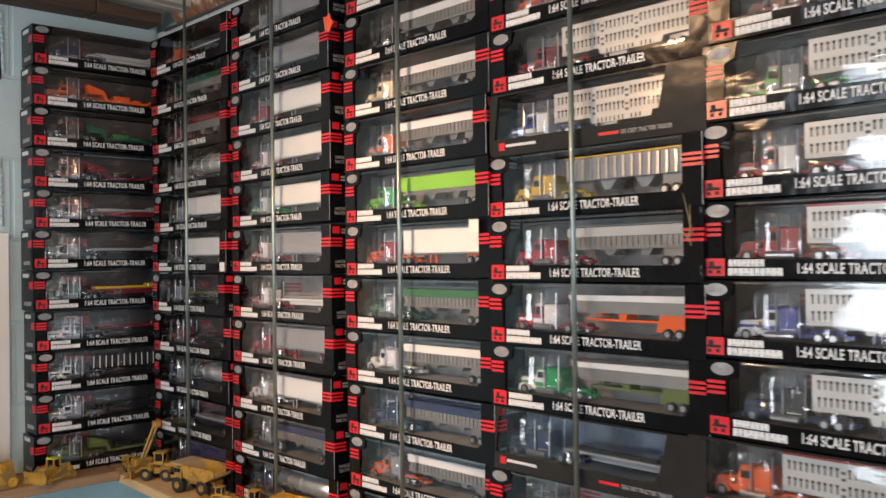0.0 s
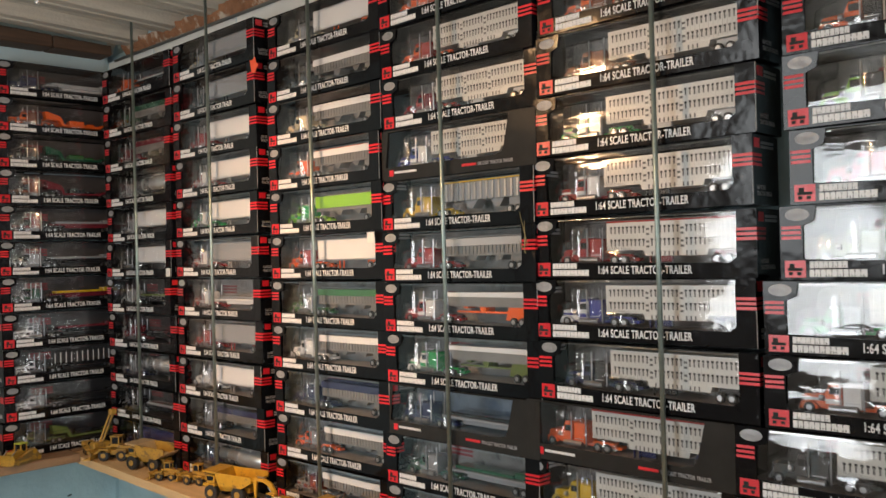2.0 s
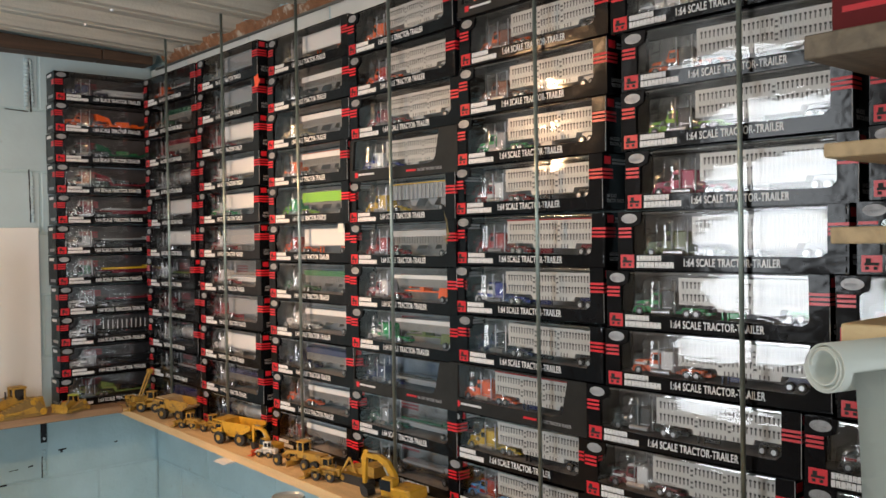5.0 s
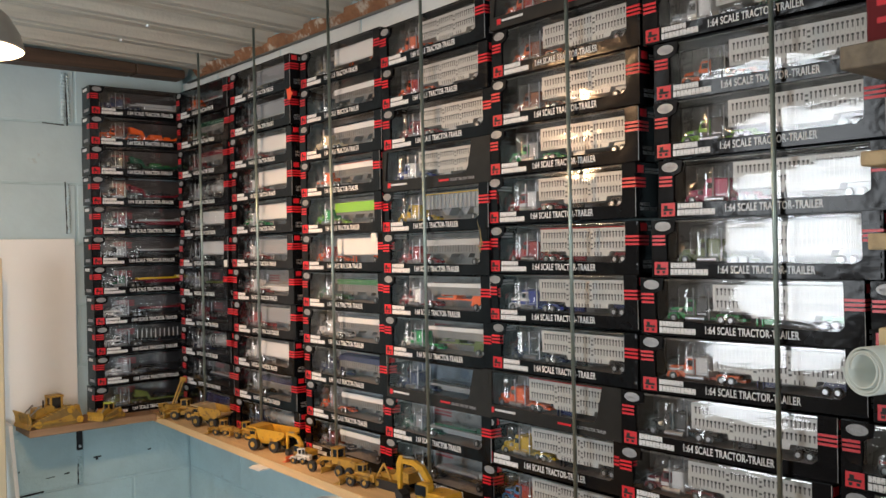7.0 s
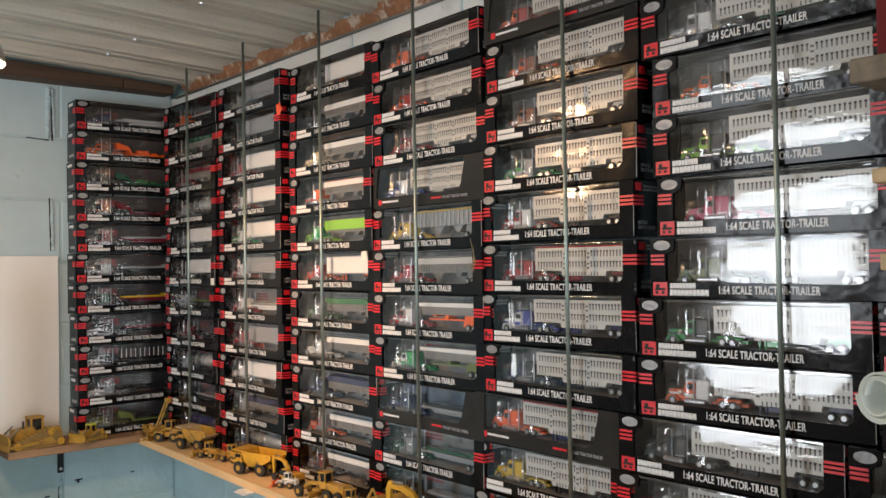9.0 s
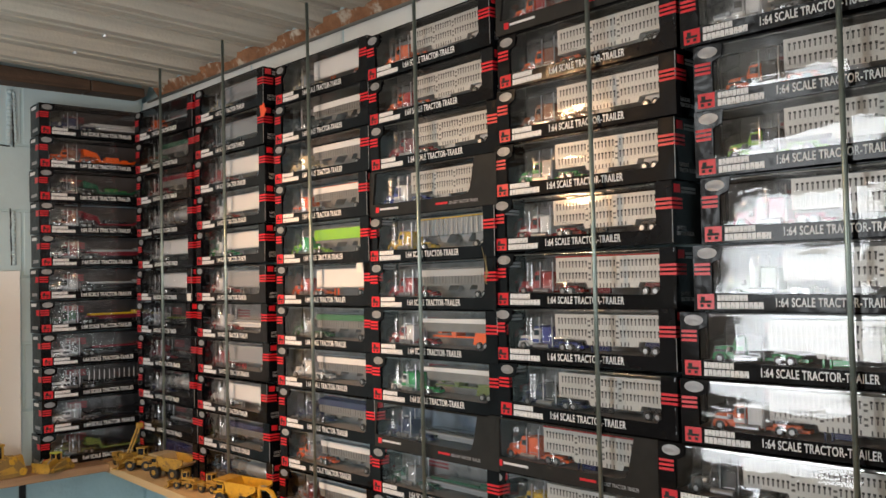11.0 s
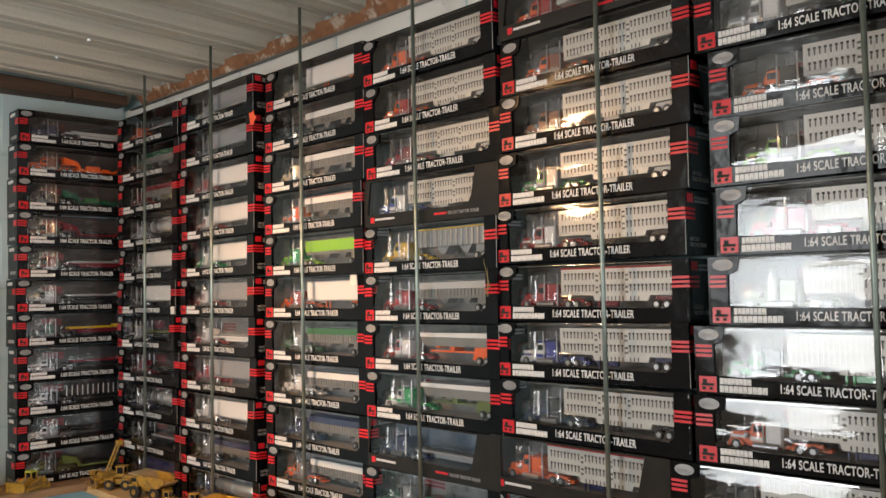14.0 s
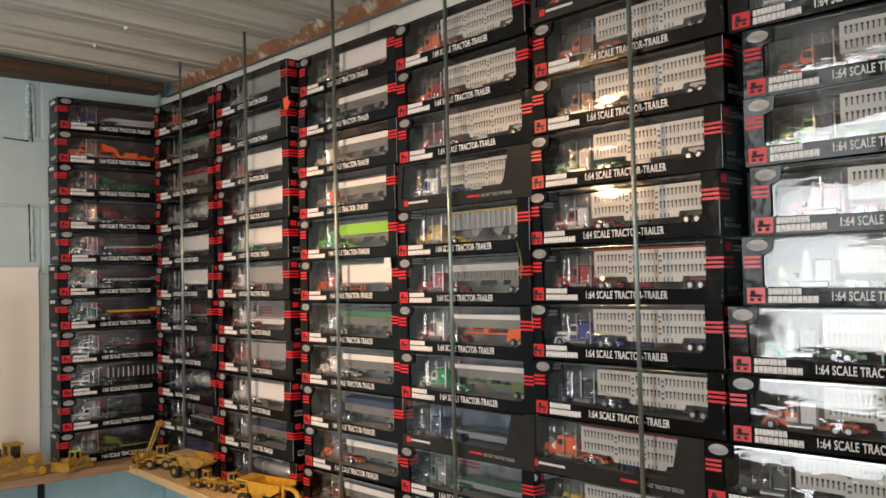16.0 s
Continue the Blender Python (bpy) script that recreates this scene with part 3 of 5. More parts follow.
def tractor_meshes(c1, c2):
    """A conventional road tractor, nose to -x: hood and cab, sleeper, frame, chrome."""
    key = ("tractor", c1, c2)
    if key in _made:
        return _made[key]
    y0, y1 = 0.022, 0.058
    bm = bmesh.new()
    prism(bm, [(0.060, Z0 + 0.010), (0.060, Z0 + 0.026), (0.064, Z0 + 0.029), (0.092, Z0 + 0.031), (0.092, Z0 + 0.010)], y0 + 0.006, y1 - 0.006)
    prism(bm, [(0.057, Z0 + 0.006), (0.060, Z0 + 0.018), (0.074, Z0 + 0.019), (0.082, Z0 + 0.012), (0.082, Z0 + 0.008)], y0, y1)
    prism(bm, [(0.092, Z0 + 0.008), (0.092, Z0 + 0.032), (0.097, Z0 + 0.045), (0.114, Z0 + 0.046), (0.114, Z0 + 0.008)], y0 + 0.002, y1 - 0.002)
    cab = mesh_of("cab", bm, paint(COL[c1]))
    bm = bmesh.new()
    block(bm, 0.1145, y0 + 0.001, Z0 + 0.010, 0.140, y1 - 0.001, Z0 + 0.049, 0.002)
    sleeper = mesh_of("sleeper", bm, paint(COL[c2]))
    bm = bmesh.new()
    block(bm, 0.060, y0 + 0.010, Z0 + 0.006, 0.205, y1 - 0.010, Z0 + 0.011)
    block(bm, 0.153, y0 + 0.001, Z0 + 0.012, 0.198, y0 + 0.009, Z0 + 0.0175, 0.002)
    block(bm, 0.162, y0 + 0.010, Z0 + 0.011, 0.190, y1 - 0.010, Z0 + 0.015)
    frame_me = mesh_of("chassis", bm, paint(COL[c2 if c1 == "white" else c1]))
    bm = bmesh.new()
    block(bm, 0.0545, y0 + 0.001, Z0 + 0.004, 0.058, y1 - 0.001, Z0 + 0.011, 0.001)
    block(bm, 0.0585, y0 + 0.008, Z0 + 0.010, 0.0600, y1 - 0.008, Z0 + 0.026)
    for x in (0.1125, 0.1425):
        rod(bm, (x, y0 - 0.001, Z0 + 0.006), (x, y0 - 0.001, Z0 + 0.062), 0.0013, 8)
        rod(bm, (x, y1 + 0.001, Z0 + 0.006), (x, y1 + 0.001, Z0 + 0.062), 0.0013, 8)
    rod(bm, (0.098, y0 - 0.001, Z0 + 0.009), (0.135, y0 - 0.001, Z0 + 0.009), 0.0048, 10)
    rod(bm, (0.084, y0 + 0.002, Z0 + 0.022), (0.090, y0 + 0.002, Z0 + 0.022), 0.004, 8)
    chrome = mesh_of("chrome_trim", bm, CHROME)
    bm = bmesh.new()
    block(bm, 0.097, y0 + 0.0015, Z0 + 0.031, 0.111, y0 + 0.0022, Z0 + 0.042)
    prism(bm, [(0.0918, Z0 + 0.0335), (0.0963, Z0 + 0.0445), (0.0968, Z0 + 0.0442), (0.0925, Z0 + 0.0333)], y0 + 0.006, y1 - 0.006)
    glass = mesh_of("cab_glass", bm, GLASS_DARK)
    bm = bmesh.new()
    block(bm, 0.0605, y0 + 0.0052, Z0 + 0.0195, 0.0918, y1 - 0.0052, Z0 + 0.0235)
    block(bm, 0.0925, y0 + 0.0013, Z0 + 0.0160, 0.1138, y1 - 0.0013, Z0 + 0.0235)
    prism(bm, [(0.0965, Z0 + 0.0445), (0.098, Z0 + 0.0495), (0.114, Z0 + 0.051), (0.114, Z0 + 0.0445)], y0 + 0.0025, y1 - 0.0025)
    trim = mesh_of("belt", bm, paint(COL[c2]))
    bm = bmesh.new()
    for k in range(5):
        block(bm, 0.0578, y0 + 0.010 + k * 0.0036, Z0 + 0.0105, 0.0588, y0 + 0.0112 + k * 0.0036, Z0 + 0.0250)
    block(bm, 0.118, y0 - 0.0002, Z0 + 0.018, 0.136, y0 + 0.0012, Z0 + 0.0195)
    for k in range(4):
        rod(bm, (0.0995 + k * 0.004, (y0 + y1) / 2, Z0 + 0.051), (0.0995 + k * 0.004, (y0 + y1) / 2, Z0 + 0.0535), 0.0012, 6)
    bars = mesh_of("grille", bm, CHROME)
    for me in (cab, sleeper, glass, trim, bars):
        me.transform(Matrix.Translation((0, 0, Z0)) @ Matrix.Diagonal((1, 1, 0.9, 1)) @ Matrix.Translation((0, 0, -Z0)))
    _made[key] = (("cab", cab), ("sleeper", sleeper), ("chassis", frame_me), ("chrome_trim", chrome), ("cab_glass", glass), ("belt", trim), ("grille", bars))
    return _made[key]


def trailer_meshes(kind, c1, c2):
    key = (kind, c1, c2)
    if key in _made:
        return _made[key]
    y0, y1 = 0.020, 0.060
    out = []
    X0, X1 = 0.150, 0.367
    axles = (0.326, 0.345)
    if kind == "stock":
        X0 = 0.134
        bm = bmesh.new()
        prism(bm, [(X0, Z0 + 0.024), (X0, Z0 + 0.068), (X1 - 0.003, Z0 + 0.068), (X1, Z0 + 0.066), (X1, Z0 + 0.023), (0.314, Z0 + 0.023), (0.311, Z0 + 0.014), (0.206, Z0 + 0.014), (0.202, Z0 + 0.024)], y0, y1)
        out.append(("body", mesh_of("body", bm, mat("cast_alloy", (0.60, 0.585, 0.55), 0.38, 0.15, vary=0.08, scale=40))))
        bm = bmesh.new()
        n = 30
        w = (X1 - X0 - 0.008) / n
        for i in range(n):
            x = X0 + 0.005 + i * w
            if i in (9, 17):
                for z in (0.027, 0.035, 0.047, 0.055):
                    block(bm, x + 0.001, y0 - 0.0003, Z0 + z, x + w - 0.001, y0, Z0 + z + 0.0035)
                continue
            for z, h in ((0.0300, 0.0078), (0.0505, 0.0078)):
                block(bm, x + w * 0.34, y0 - 0.0003, Z0 + z, x + w * 0.66, y0, Z0 + z + h)
                block(bm, x + w * 0.24, y0 - 0.0004, Z0 + z + h + 0.0004, x + w * 0.76, y0, Z0 + z + h + 0.0038, 0, 1)
            if 7 < i < 21:
                block(bm, x + w * 0.34, y0 - 0.0003, Z0 + 0.0145, x + w * 0.66, y0, Z0 + 0.0215)
        out.append(("air_slots", mesh_of("air_slots", bm, [SLOT, DARK])))
        bm = bmesh.new()
        for i in range(0, n + 1):
            x = X0 + 0.005 + i * w
            block(bm, x - 0.0004, y0 - 0.0007, Z0 + 0.0245, x + 0.0004, y0, Z0 + 0.0665)
        block(bm, X0, y0 - 0.0009, Z0 + 0.0445, X1, y0, Z0 + 0.0462)
        block(bm, X0, y0 - 0.0009, Z0 + 0.0665, X1, y0, Z0 + 0.0685)
        block(bm, X0, y0 - 0.0009, Z0 + 0.0235, X1, y0, Z0 + 0.0252)
        out.append(("ribs", mesh_of("ribs", bm, MATS["cast_alloy"])))
        if c2 != "silver":
            bm = bmesh.new()
            block(bm, X0, y0 - 0.001, Z0 + 0.0686, X1, y1, Z0 + 0.0715)
            out.append(("top_rail", mesh_of("top_rail", bm, paint(COL[c2]))))
        bm = bmesh.new()
        prism(bm, [(0.318, Z0 + 0.0105), (0.322, Z0 + 0.022), (0.360, Z0 + 0.022), (0.360, Z0 + 0.0105)], y0 + 0.006, y1 - 0.006)
        for x in (0.212, 0.222):
            block(bm, x, y0 + 0.001, Z0 + 0.001, x + 0.003, y0 + 0.004, Z0 + 0.0138)
        block(bm, 0.226, y0 + 0.001, Z0 + 0.004, 0.252, y0 + 0.008, Z0 + 0.0138, 0.001)
        out.append(("bogie", mesh_of("bogie", bm, paint(COL[c1]))))
    elif kind == "van":
        bm = bmesh.new()
        block(bm, X0, y0, Z0 + 0.022, X1, y1, Z0 + 0.066, 0.001)
        out.append(("body", mesh_of("body", bm, paint(COL[c1]))))
        bm = bmesh.new()
        block(bm, X0, y0 - 0.0006, Z0 + 0.0195, X1, y1, Z0 + 0.0222)
        block(bm, X0, y0 - 0.0006, Z0 + 0.0645, X1, y1 + 0.0006, Z0 + 0.067)
        block(bm, X1 - 0.0015, y0 - 0.0006, Z0 + 0.022, X1 + 0.0006, y1 + 0.0006, Z0 + 0.066)
        out.append(("rails", mesh_of("rails", bm, CHROME)))
        bm = bmesh.new()
        for x in (0.222, 0.236):
            block(bm, x, y0 + 0.002, Z0, x + 0.003, y0 + 0.004, Z0 + 0.0195)
        block(bm, 0.310, y0 + 0.008, Z0 + 0.010, X1, y1 - 0.008, Z0 + 0.0195)
        out.append(("undercarriage", mesh_of("undercarriage", bm, paint(COL[c2]))))
    elif kind == "hopper":
        bm = bmesh.new()
        low = 0.034 if c1 == "lime" else 0.046
        prism(bm, [(X0 + 0.002, Z0 + low), (X0, Z0 + low + 0.002), (X0, Z0 + 0.058), (X0 + 0.003, Z0 + 0.060), (X1 - 0.003, Z0 + 0.060), (X1, Z0 + 0.058), (X1, Z0 + low + 0.002), (X1 - 0.002, Z0 + low)], y0 - 0.001, y1)
        out.append(("tarpaulin", mesh_of("tarpaulin", bm, paint(COL[c1]))))
        bm = bmesh.new()
        block(bm, X0 + 0.002, y0 + 0.001, Z0 + 0.030, X1 - 0.002, y1 - 0.001, Z0 + low - 0.0002)
        for i in range(22):
            x = X0 + 0.004 + i * 0.0096
            block(bm, x, y0 - 0.0008, Z0 + 0.031, x + 0.0014, y0 + 0.0008, Z0 + low - 0.0004)
        out.append(("side_panel", mesh_of("side_panel", bm, mat("trailer_alloy", (0.27, 0.26, 0.25), 0.35, 0.4, vary=0.2, scale=40))))
        bm = bmesh.new()
        for a in (0.196, 0.260):
            prism(bm, [(a + 0.010, Z0 + 0.0338), (a + 0.022, Z0 + 0.018), (a + 0.032, Z0 + 0.018), (a + 0.044, Z0 + 0.0338)], y0 + 0.010, y1 - 0.004)
        block(bm, X0, y0 + 0.002, Z0 + 0.027, X1, y0 + 0.005, Z0 + 0.0335)
        block(bm, 0.318, y0 + 0.008, Z0 + 0.010, X1, y1 - 0.008, Z0 + 0.027)
        out.append(("hopper_chutes", mesh_of("hopper_chutes", bm, MATS["trailer_alloy"])))
        bm = bmesh.new()
        for i in range(14):
            x = X0 + 0.006 + i * 0.0155
            block(bm, x, y0 + 0.001, Z0 + 0.0602, x + 0.0012, y1 - 0.001, Z0 + 0.062)
        rod(bm, (X0, (y0 + y1) / 2, Z0 + 0.0625), (X1, (y0 + y1) / 2, Z0 + 0.0625), 0.003, 8)
        out.append(("tarp_bows", mesh_of("tarp_bows", bm, paint(COL[c2]))))
    elif kind == "ribbed":
        bm = bmesh.new()
        block(bm, X0, y0, Z0 + 0.030, X1, y1, Z0 + 0.064)
        out.append(("body", mesh_of("body", bm, paint(COL[c1]))))
        bm = bmesh.new()
        for i in range(15):
            x = X0 + 0.002 + i * 0.0148
            block(bm, x, y0 - 0.0025, Z0 + 0.031, x + 0.004, y0, Z0 + 0.062)
        out.append(("ribs", mesh_of("ribs", bm, CHROME)))
        bm = bmesh.new()
        block(bm, X0, y0 - 0.003, Z0 + 0.0642, X1, y1, Z0 + 0.0665)
        out.append(("top_rail", mesh_of("top_rail", bm, paint(COL[c2]))))
        bm = bmesh.new()
        for a in (0.196, 0.262):
            prism(bm, [(a + 0.008, Z0 + 0.0298), (a + 0.020, Z0 + 0.015), (a + 0.030, Z0 + 0.015), (a + 0.042, Z0 + 0.0298)], y0 + 0.010, y1 - 0.004)
        block(bm, 0.318, y0 + 0.008, Z0 + 0.010, X1, y1 - 0.008, Z0 + 0.0298)
        out.append(("hopper_chutes", mesh_of("hopper_chutes", bm, paint(COL["grey"]))))
    elif kind == "tank":
        bm = bmesh.new()
        rod(bm, (X0, 0.04, Z0 + 0.040), (X1, 0.04, Z0 + 0.040), 0.021, 20)
        for x in (0.19, 0.235, 0.28, 0.325):
            rod(bm, (x, 0.04, Z0 + 0.040), (x + 0.002, 0.04, Z0 + 0.040), 0.0222, 20)
        block(bm, 0.24, 0.03, Z0 + 0.060, 0.28, 0.05, Z0 + 0.066, 0.002)
        out.append(("body", mesh_of("body", bm, mat("tank_alloy", (0.5, 0.5, 0.5), 0.25, 0.6), True)))
        bm = bmesh.new()
        block(bm, X0 + 0.02, y0 + 0.008, Z0 + 0.012, X1, y1 - 0.008, Z0 + 0.019)
        out.append(("chassis", mesh_of("chassis", bm, paint(COL[c2]))))
    elif kind == "dump":
        bm = bmesh.new()
        prism(bm, [(X0 + 0.003, Z0 + 0.052), (X0, Z0 + 0.060), (X1 - 0.004, Z0 + 0.062), (X1, Z0 + 0.052)], y0, y1)
        out.append(("tarpaulin", mesh_of("tarpaulin", bm, paint(COL[c1]))))
        bm = bmesh.new()
        prism(bm, [(X0 + 0.008, Z0 + 0.0518), (X0 + 0.016, Z0 + 0.034), (X1 - 0.016, Z0 + 0.034), (X1 - 0.006, Z0 + 0.0518)], y0 + 0.003, y1 - 0.003)
        out.append(("tub", mesh_of("tub", bm, mat("trailer_alloy", (0.27, 0.26, 0.25), 0.35, 0.4, vary=0.2, scale=40))))
        bm = bmesh.new()
        prism(bm, [(0.19, Z0 + 0.0458), (0.20, Z0 + 0.030), (0.21, Z0 + 0.030), (0.205, Z0 + 0.0458)], y0 + 0.006, y1 - 0.006)
        prism(bm, [(0.235, Z0 + 0.0458), (0.243, Z0 + 0.022), (0.252, Z0 + 0.022), (0.256, Z0 + 0.0458)], y0 + 0.006, y1 - 0.006)
        block(bm, 0.18, y0 + 0.008, Z0 + 0.022, 0.35, y1 - 0.008, Z0 + 0.0255)
        prism(bm, [(0.305, Z0 + 0.010), (0.312, Z0 + 0.034), (0.350, Z0 + 0.034), (0.359, Z0 + 0.018), (0.359, Z0 + 0.010)], y0 + 0.004, y1 - 0.004)
        out.append(("frame", mesh_of("frame", bm, paint(COL[c2]))))
    else:  # flat, lowboy and stakes
        bm = bmesh.new()
        if kind == "lowboy":
            prism(bm, [(X0, Z0 + 0.026), (X0, Z0 + 0.034), (0.196, Z0 + 0.034), (0.204, Z0 + 0.016), (0.312, Z0 + 0.016), (0.318, Z0 + 0.022), (X1, Z0 + 0.022), (X1, Z0 + 0.017), (0.322, Z0 + 0.017), (0.316, Z0 + 0.010), (0.198, Z0 + 0.010), (0.190, Z0 + 0.026)], y0, y1)
            prism(bm, [(0.152, Z0 + 0.0342), (0.150, Z0 + 0.052), (0.156, Z0 + 0.052), (0.196, Z0 + 0.040), (0.196, Z0 + 0.0342)], y0 + 0.008, y1 - 0.008)
        else:
            block(bm, X0, y0, Z0 + 0.022, X1, y1, Z0 + 0.027, 0.0008)
            block(bm, 0.20, y0 + 0.008, Z0 + 0.014, X1, y1 - 0.008, Z0 + 0.0219)
        out.append(("deck", mesh_of("deck", bm, paint(COL[c1]))))
        bm = bmesh.new()
        if kind == "stakes":
            for i in range(13):
                x = X0 + 0.006 + i * 0.0168
                block(bm, x, y0 + 0.001, Z0 + 0.0272, x + 0.0022, y0 + 0.003, Z0 + 0.058)
        elif kind == "lowboy":
            block(bm, 0.222, y0 + 0.006, Z0 + 0.0162, 0.268, y1 - 0.006, Z0 + 0.030, 0.002)
            block(bm, 0.276, y0 + 0.008, Z0 + 0.0162, 0.300, y1 - 0.010, Z0 + 0.024, 0.002)
        else:
            block(bm, X0 + 0.02, y0 + 0.004, Z0 + 0.0272, X1 - 0.05, y1 - 0.004, Z0 + 0.034, 0.002)
            block(bm, 0.318, y0 + 0.006, Z0 + 0.0272, 0.352, y1 - 0.006, Z0 + 0.040, 0.002)
        out.append(("load", mesh_of("load", bm, paint(COL[c2]))))
    _made[key] = (out, axles)
    return _made[key]


def truck_box(m, c1, c2, kind, t1, t2, label, group, round_window=False):
    box = empty("model_truck_box", m, label, "toy box", group)
    if round_window:
        put("card", CARD_ROUND_ME, box)
        put("window", FILM_ROUND_ME, box, "clear plastic window with rounded corner").visible_shadow = False
        put("logo", ROUND_LOGO, box)
        put("maker_name", MAKER_SMALL, box)
        put("red_print", ROUND_BARS, box)
        put("lettering", ROUND_WORDS, box)
    else:
        put("card", CARD_ME, box)
        pane = put("window", FILM_ME, box, "clear plastic window")
        fold = put("film_fold", FOLD_ME, pane)
        pane.visible_shadow = fold.visible_shadow = False
        for me in STRIPE_L + STRIPE_R:
            put("stripe", me, box)
        lg = put("logo", LOGO_ME, box, "red square printed logo")
        put("logo_sign", LOGO_SIGN, lg)
        for me in MAKER:
            put("maker_name", me, box, "white printed bar")
        put("lettering", SCALE_ME, box, "white lettering 1:64 SCALE TRACTOR-TRAILER")
        bd = put("badge", BADGE_ME, box, "small grey oval badge")
        put("badge_lettering", METAL_WORD, bd)
        put("side_logo", SIDE_LOGO, box)
        put("side_maker_name", MAKER_SIDE, box)
        put("side_lettering", SIDE_WORDS, box)
        if rnd.random() < 0.45:
            for me in CREASES[:2] if rnd.random() < 0.5 else CREASES[2:]:
                put("creased_edge", me, box, "crushed, creased card corner")
        else:
            put("worn_edge", rnd.choice(WORN), box)
        if "end wall" in group:
            put("left_maker_name", LEFT_PRINT, box)
            put("left_print", LEFT_PRINT_LOW, box)
            put("left_logo", LEFT_LOGO, box)
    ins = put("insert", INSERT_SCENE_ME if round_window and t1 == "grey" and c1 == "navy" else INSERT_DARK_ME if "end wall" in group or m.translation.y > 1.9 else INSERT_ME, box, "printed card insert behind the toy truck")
    if not round_window:
        for me in INSERT_STRIPES:
            put("insert_stripe", me, ins)
    put("blister", BLISTER_ROUND_ME if round_window else BLISTER_ME, box, "clear moulded plastic tray").visible_shadow = False
    shift = -0.012 if round_window else 0.0
    tr = put("toy_tractor", tractor_meshes(c1, c2)[0][1], box, c1 + " toy road tractor", pose(-0.034 if round_window else -0.017, 0, 0))
    for name, me in tractor_meshes(c1, c2)[1:]:
        put(name, me, tr)
    for x in (0.071, 0.165, 0.183):
        for y in (0.0235, 0.0565):
            put("wheel", WHEEL, tr, "", pose(x, y, Z0 + 0.0079))
    parts, axles = trailer_meshes(kind, t1, t2)
    tl = put("toy_trailer", parts[0][1], box, "toy trailer", pose(shift, 0.001, 0))
    for name, me in parts[1:]:
        put(name, me, tl)
    for x in axles:
        for y in (0.0215, 0.0565):
            put("wheel", WHEEL, tl, "", pose(x, y, Z0 + 0.0079))
    return box


BASE = 1.0515
PITCHES = [0.1046, 0.1046, 0.1032, 0.1022, 0.1036, 0.1030, 0.1032]
TRAILER_WORDS = dict(stock="silver livestock trailer", van="box trailer", hopper="grain trailer", ribbed="ribbed tipper trailer", tank="tank trailer", dump="side dump trailer", flat="flatbed trailer", lowboy="low loader trailer", stakes="stake trailer")
# contents of each stack, from the bottom up: tractor, sleeper, trailer, its two colours
STACKS = {
    "end wall": "olive black lowboy olive black|white grey flat black black|white black stakes black white|white black flat black maroon|black dgreen flat maroon yellow|black grey flat black grey|black maroon flat maroon grey|black brown lowboy maroon black|black black lowboy dgreen forest|orange brown lowboy orange orange|navy navy flat silver silver",
}
COLUMNS = [
    (2.27, 0.0, "navy navy van navy black|black black flat black grey|navy grey tank grey black|maroon maroon flat black black|black grey flat black olive|black black van white black|black grey van white black|grey grey tank grey black|red maroon hopper maroon grey|dgreen dgreen hopper dgreen black|orange orange flat black silver"),
    (1.85, 0.0, "black navy tank grey black|black grey hopper navy black|white white van white grey|red red van grey red|red white flat white grey|red white van grey grey|green white van white grey|red white van white grey|red red van white grey|black black van grey black|cream grey van grey black"),
    (1.408, 0.0, "grey maroon hopper white grey|orange grey hopper white grey|navy navy hopper navy navy|white white hopper white grey|forest grey hopper forest grey|orange red van white orange|lime green hopper lime grey|grey orange hopper white orange|cream cream hopper white grey|black black hopper white grey|cream grey van white orange"),
    (1.02, -0.0015, "black black flat black grey|dgreen grey flat grey dgreen|navy navy flat grey black R|white green dump white olive|red white dump white orange|red red hopper silver grey|yellow yellow ribbed grey yellow|blue white stock silver silver R|red maroon stock silver silver|orange red stock silver silver|orange orange stock silver silver"),
    (0.645, -0.004, "sky red stock grey silver|yellow yellow stock black silver|orange orange stock navy red R|navy black stock black silver|white blue stock navy silver|red red stock maroon red|red white stock black silver|green grey stock silver silver|brown brown stock silver silver|orange brown stock black silver|orange red stock silver silver R"),
    (0.24, -0.006, "grey grey stock grey silver|maroon white stock grey silver|black black stock black silver|orange white stock navy silver|green black stock green silver|olive olive stock grey silver|crimson crimson stock grey silver|lime black stock grey silver|orange black stock grey silver|grey white stock dgreen silver|grey white stock black silver"),
    (-0.155, -0.008, "grey grey stock grey silver|silver black stock grey silver|black red stock grey silver|grey grey stock grey silver|red grey stock grey silver|navy grey stock grey silver|black grey stock grey silver|black white stock black silver|grey white stock grey silver|black grey stock grey silver|grey red stock grey silver"),
]
LEFTS = {4: [0.655, 0.655, 0.645, 0.618, 0.624, 0.623, 0.623, 0.617, 0.607, 0.602, 0.600],
         5: [0.266, 0.266, 0.259, 0.213, 0.211, 0.184, 0.169, 0.174, 0.174, 0.193, 0.193],
         6: [-0.150, -0.150, -0.153, -0.20, -0.20, -0.23, -0.25, -0.25, -0.25, -0.25, -0.25]}


def stack(text, group, place):
    for k, line in enumerate(text.split("|")):
        w = line.split()
        label = "black window box with a %s toy truck and %s" % (w[0], TRAILER_WORDS[w[2]])
        lean = rnd.uniform(-0.4, 1.0)
        m = place(k) @ pose(0, rnd.uniform(0, 0.006), 0, -lean, rnd.uniform(-0.25, 0.25), rnd.uniform(-1.1, 1.1))
        truck_box(m, w[0], w[1], w[2], w[3], w[4], label, group, len(w) > 5)


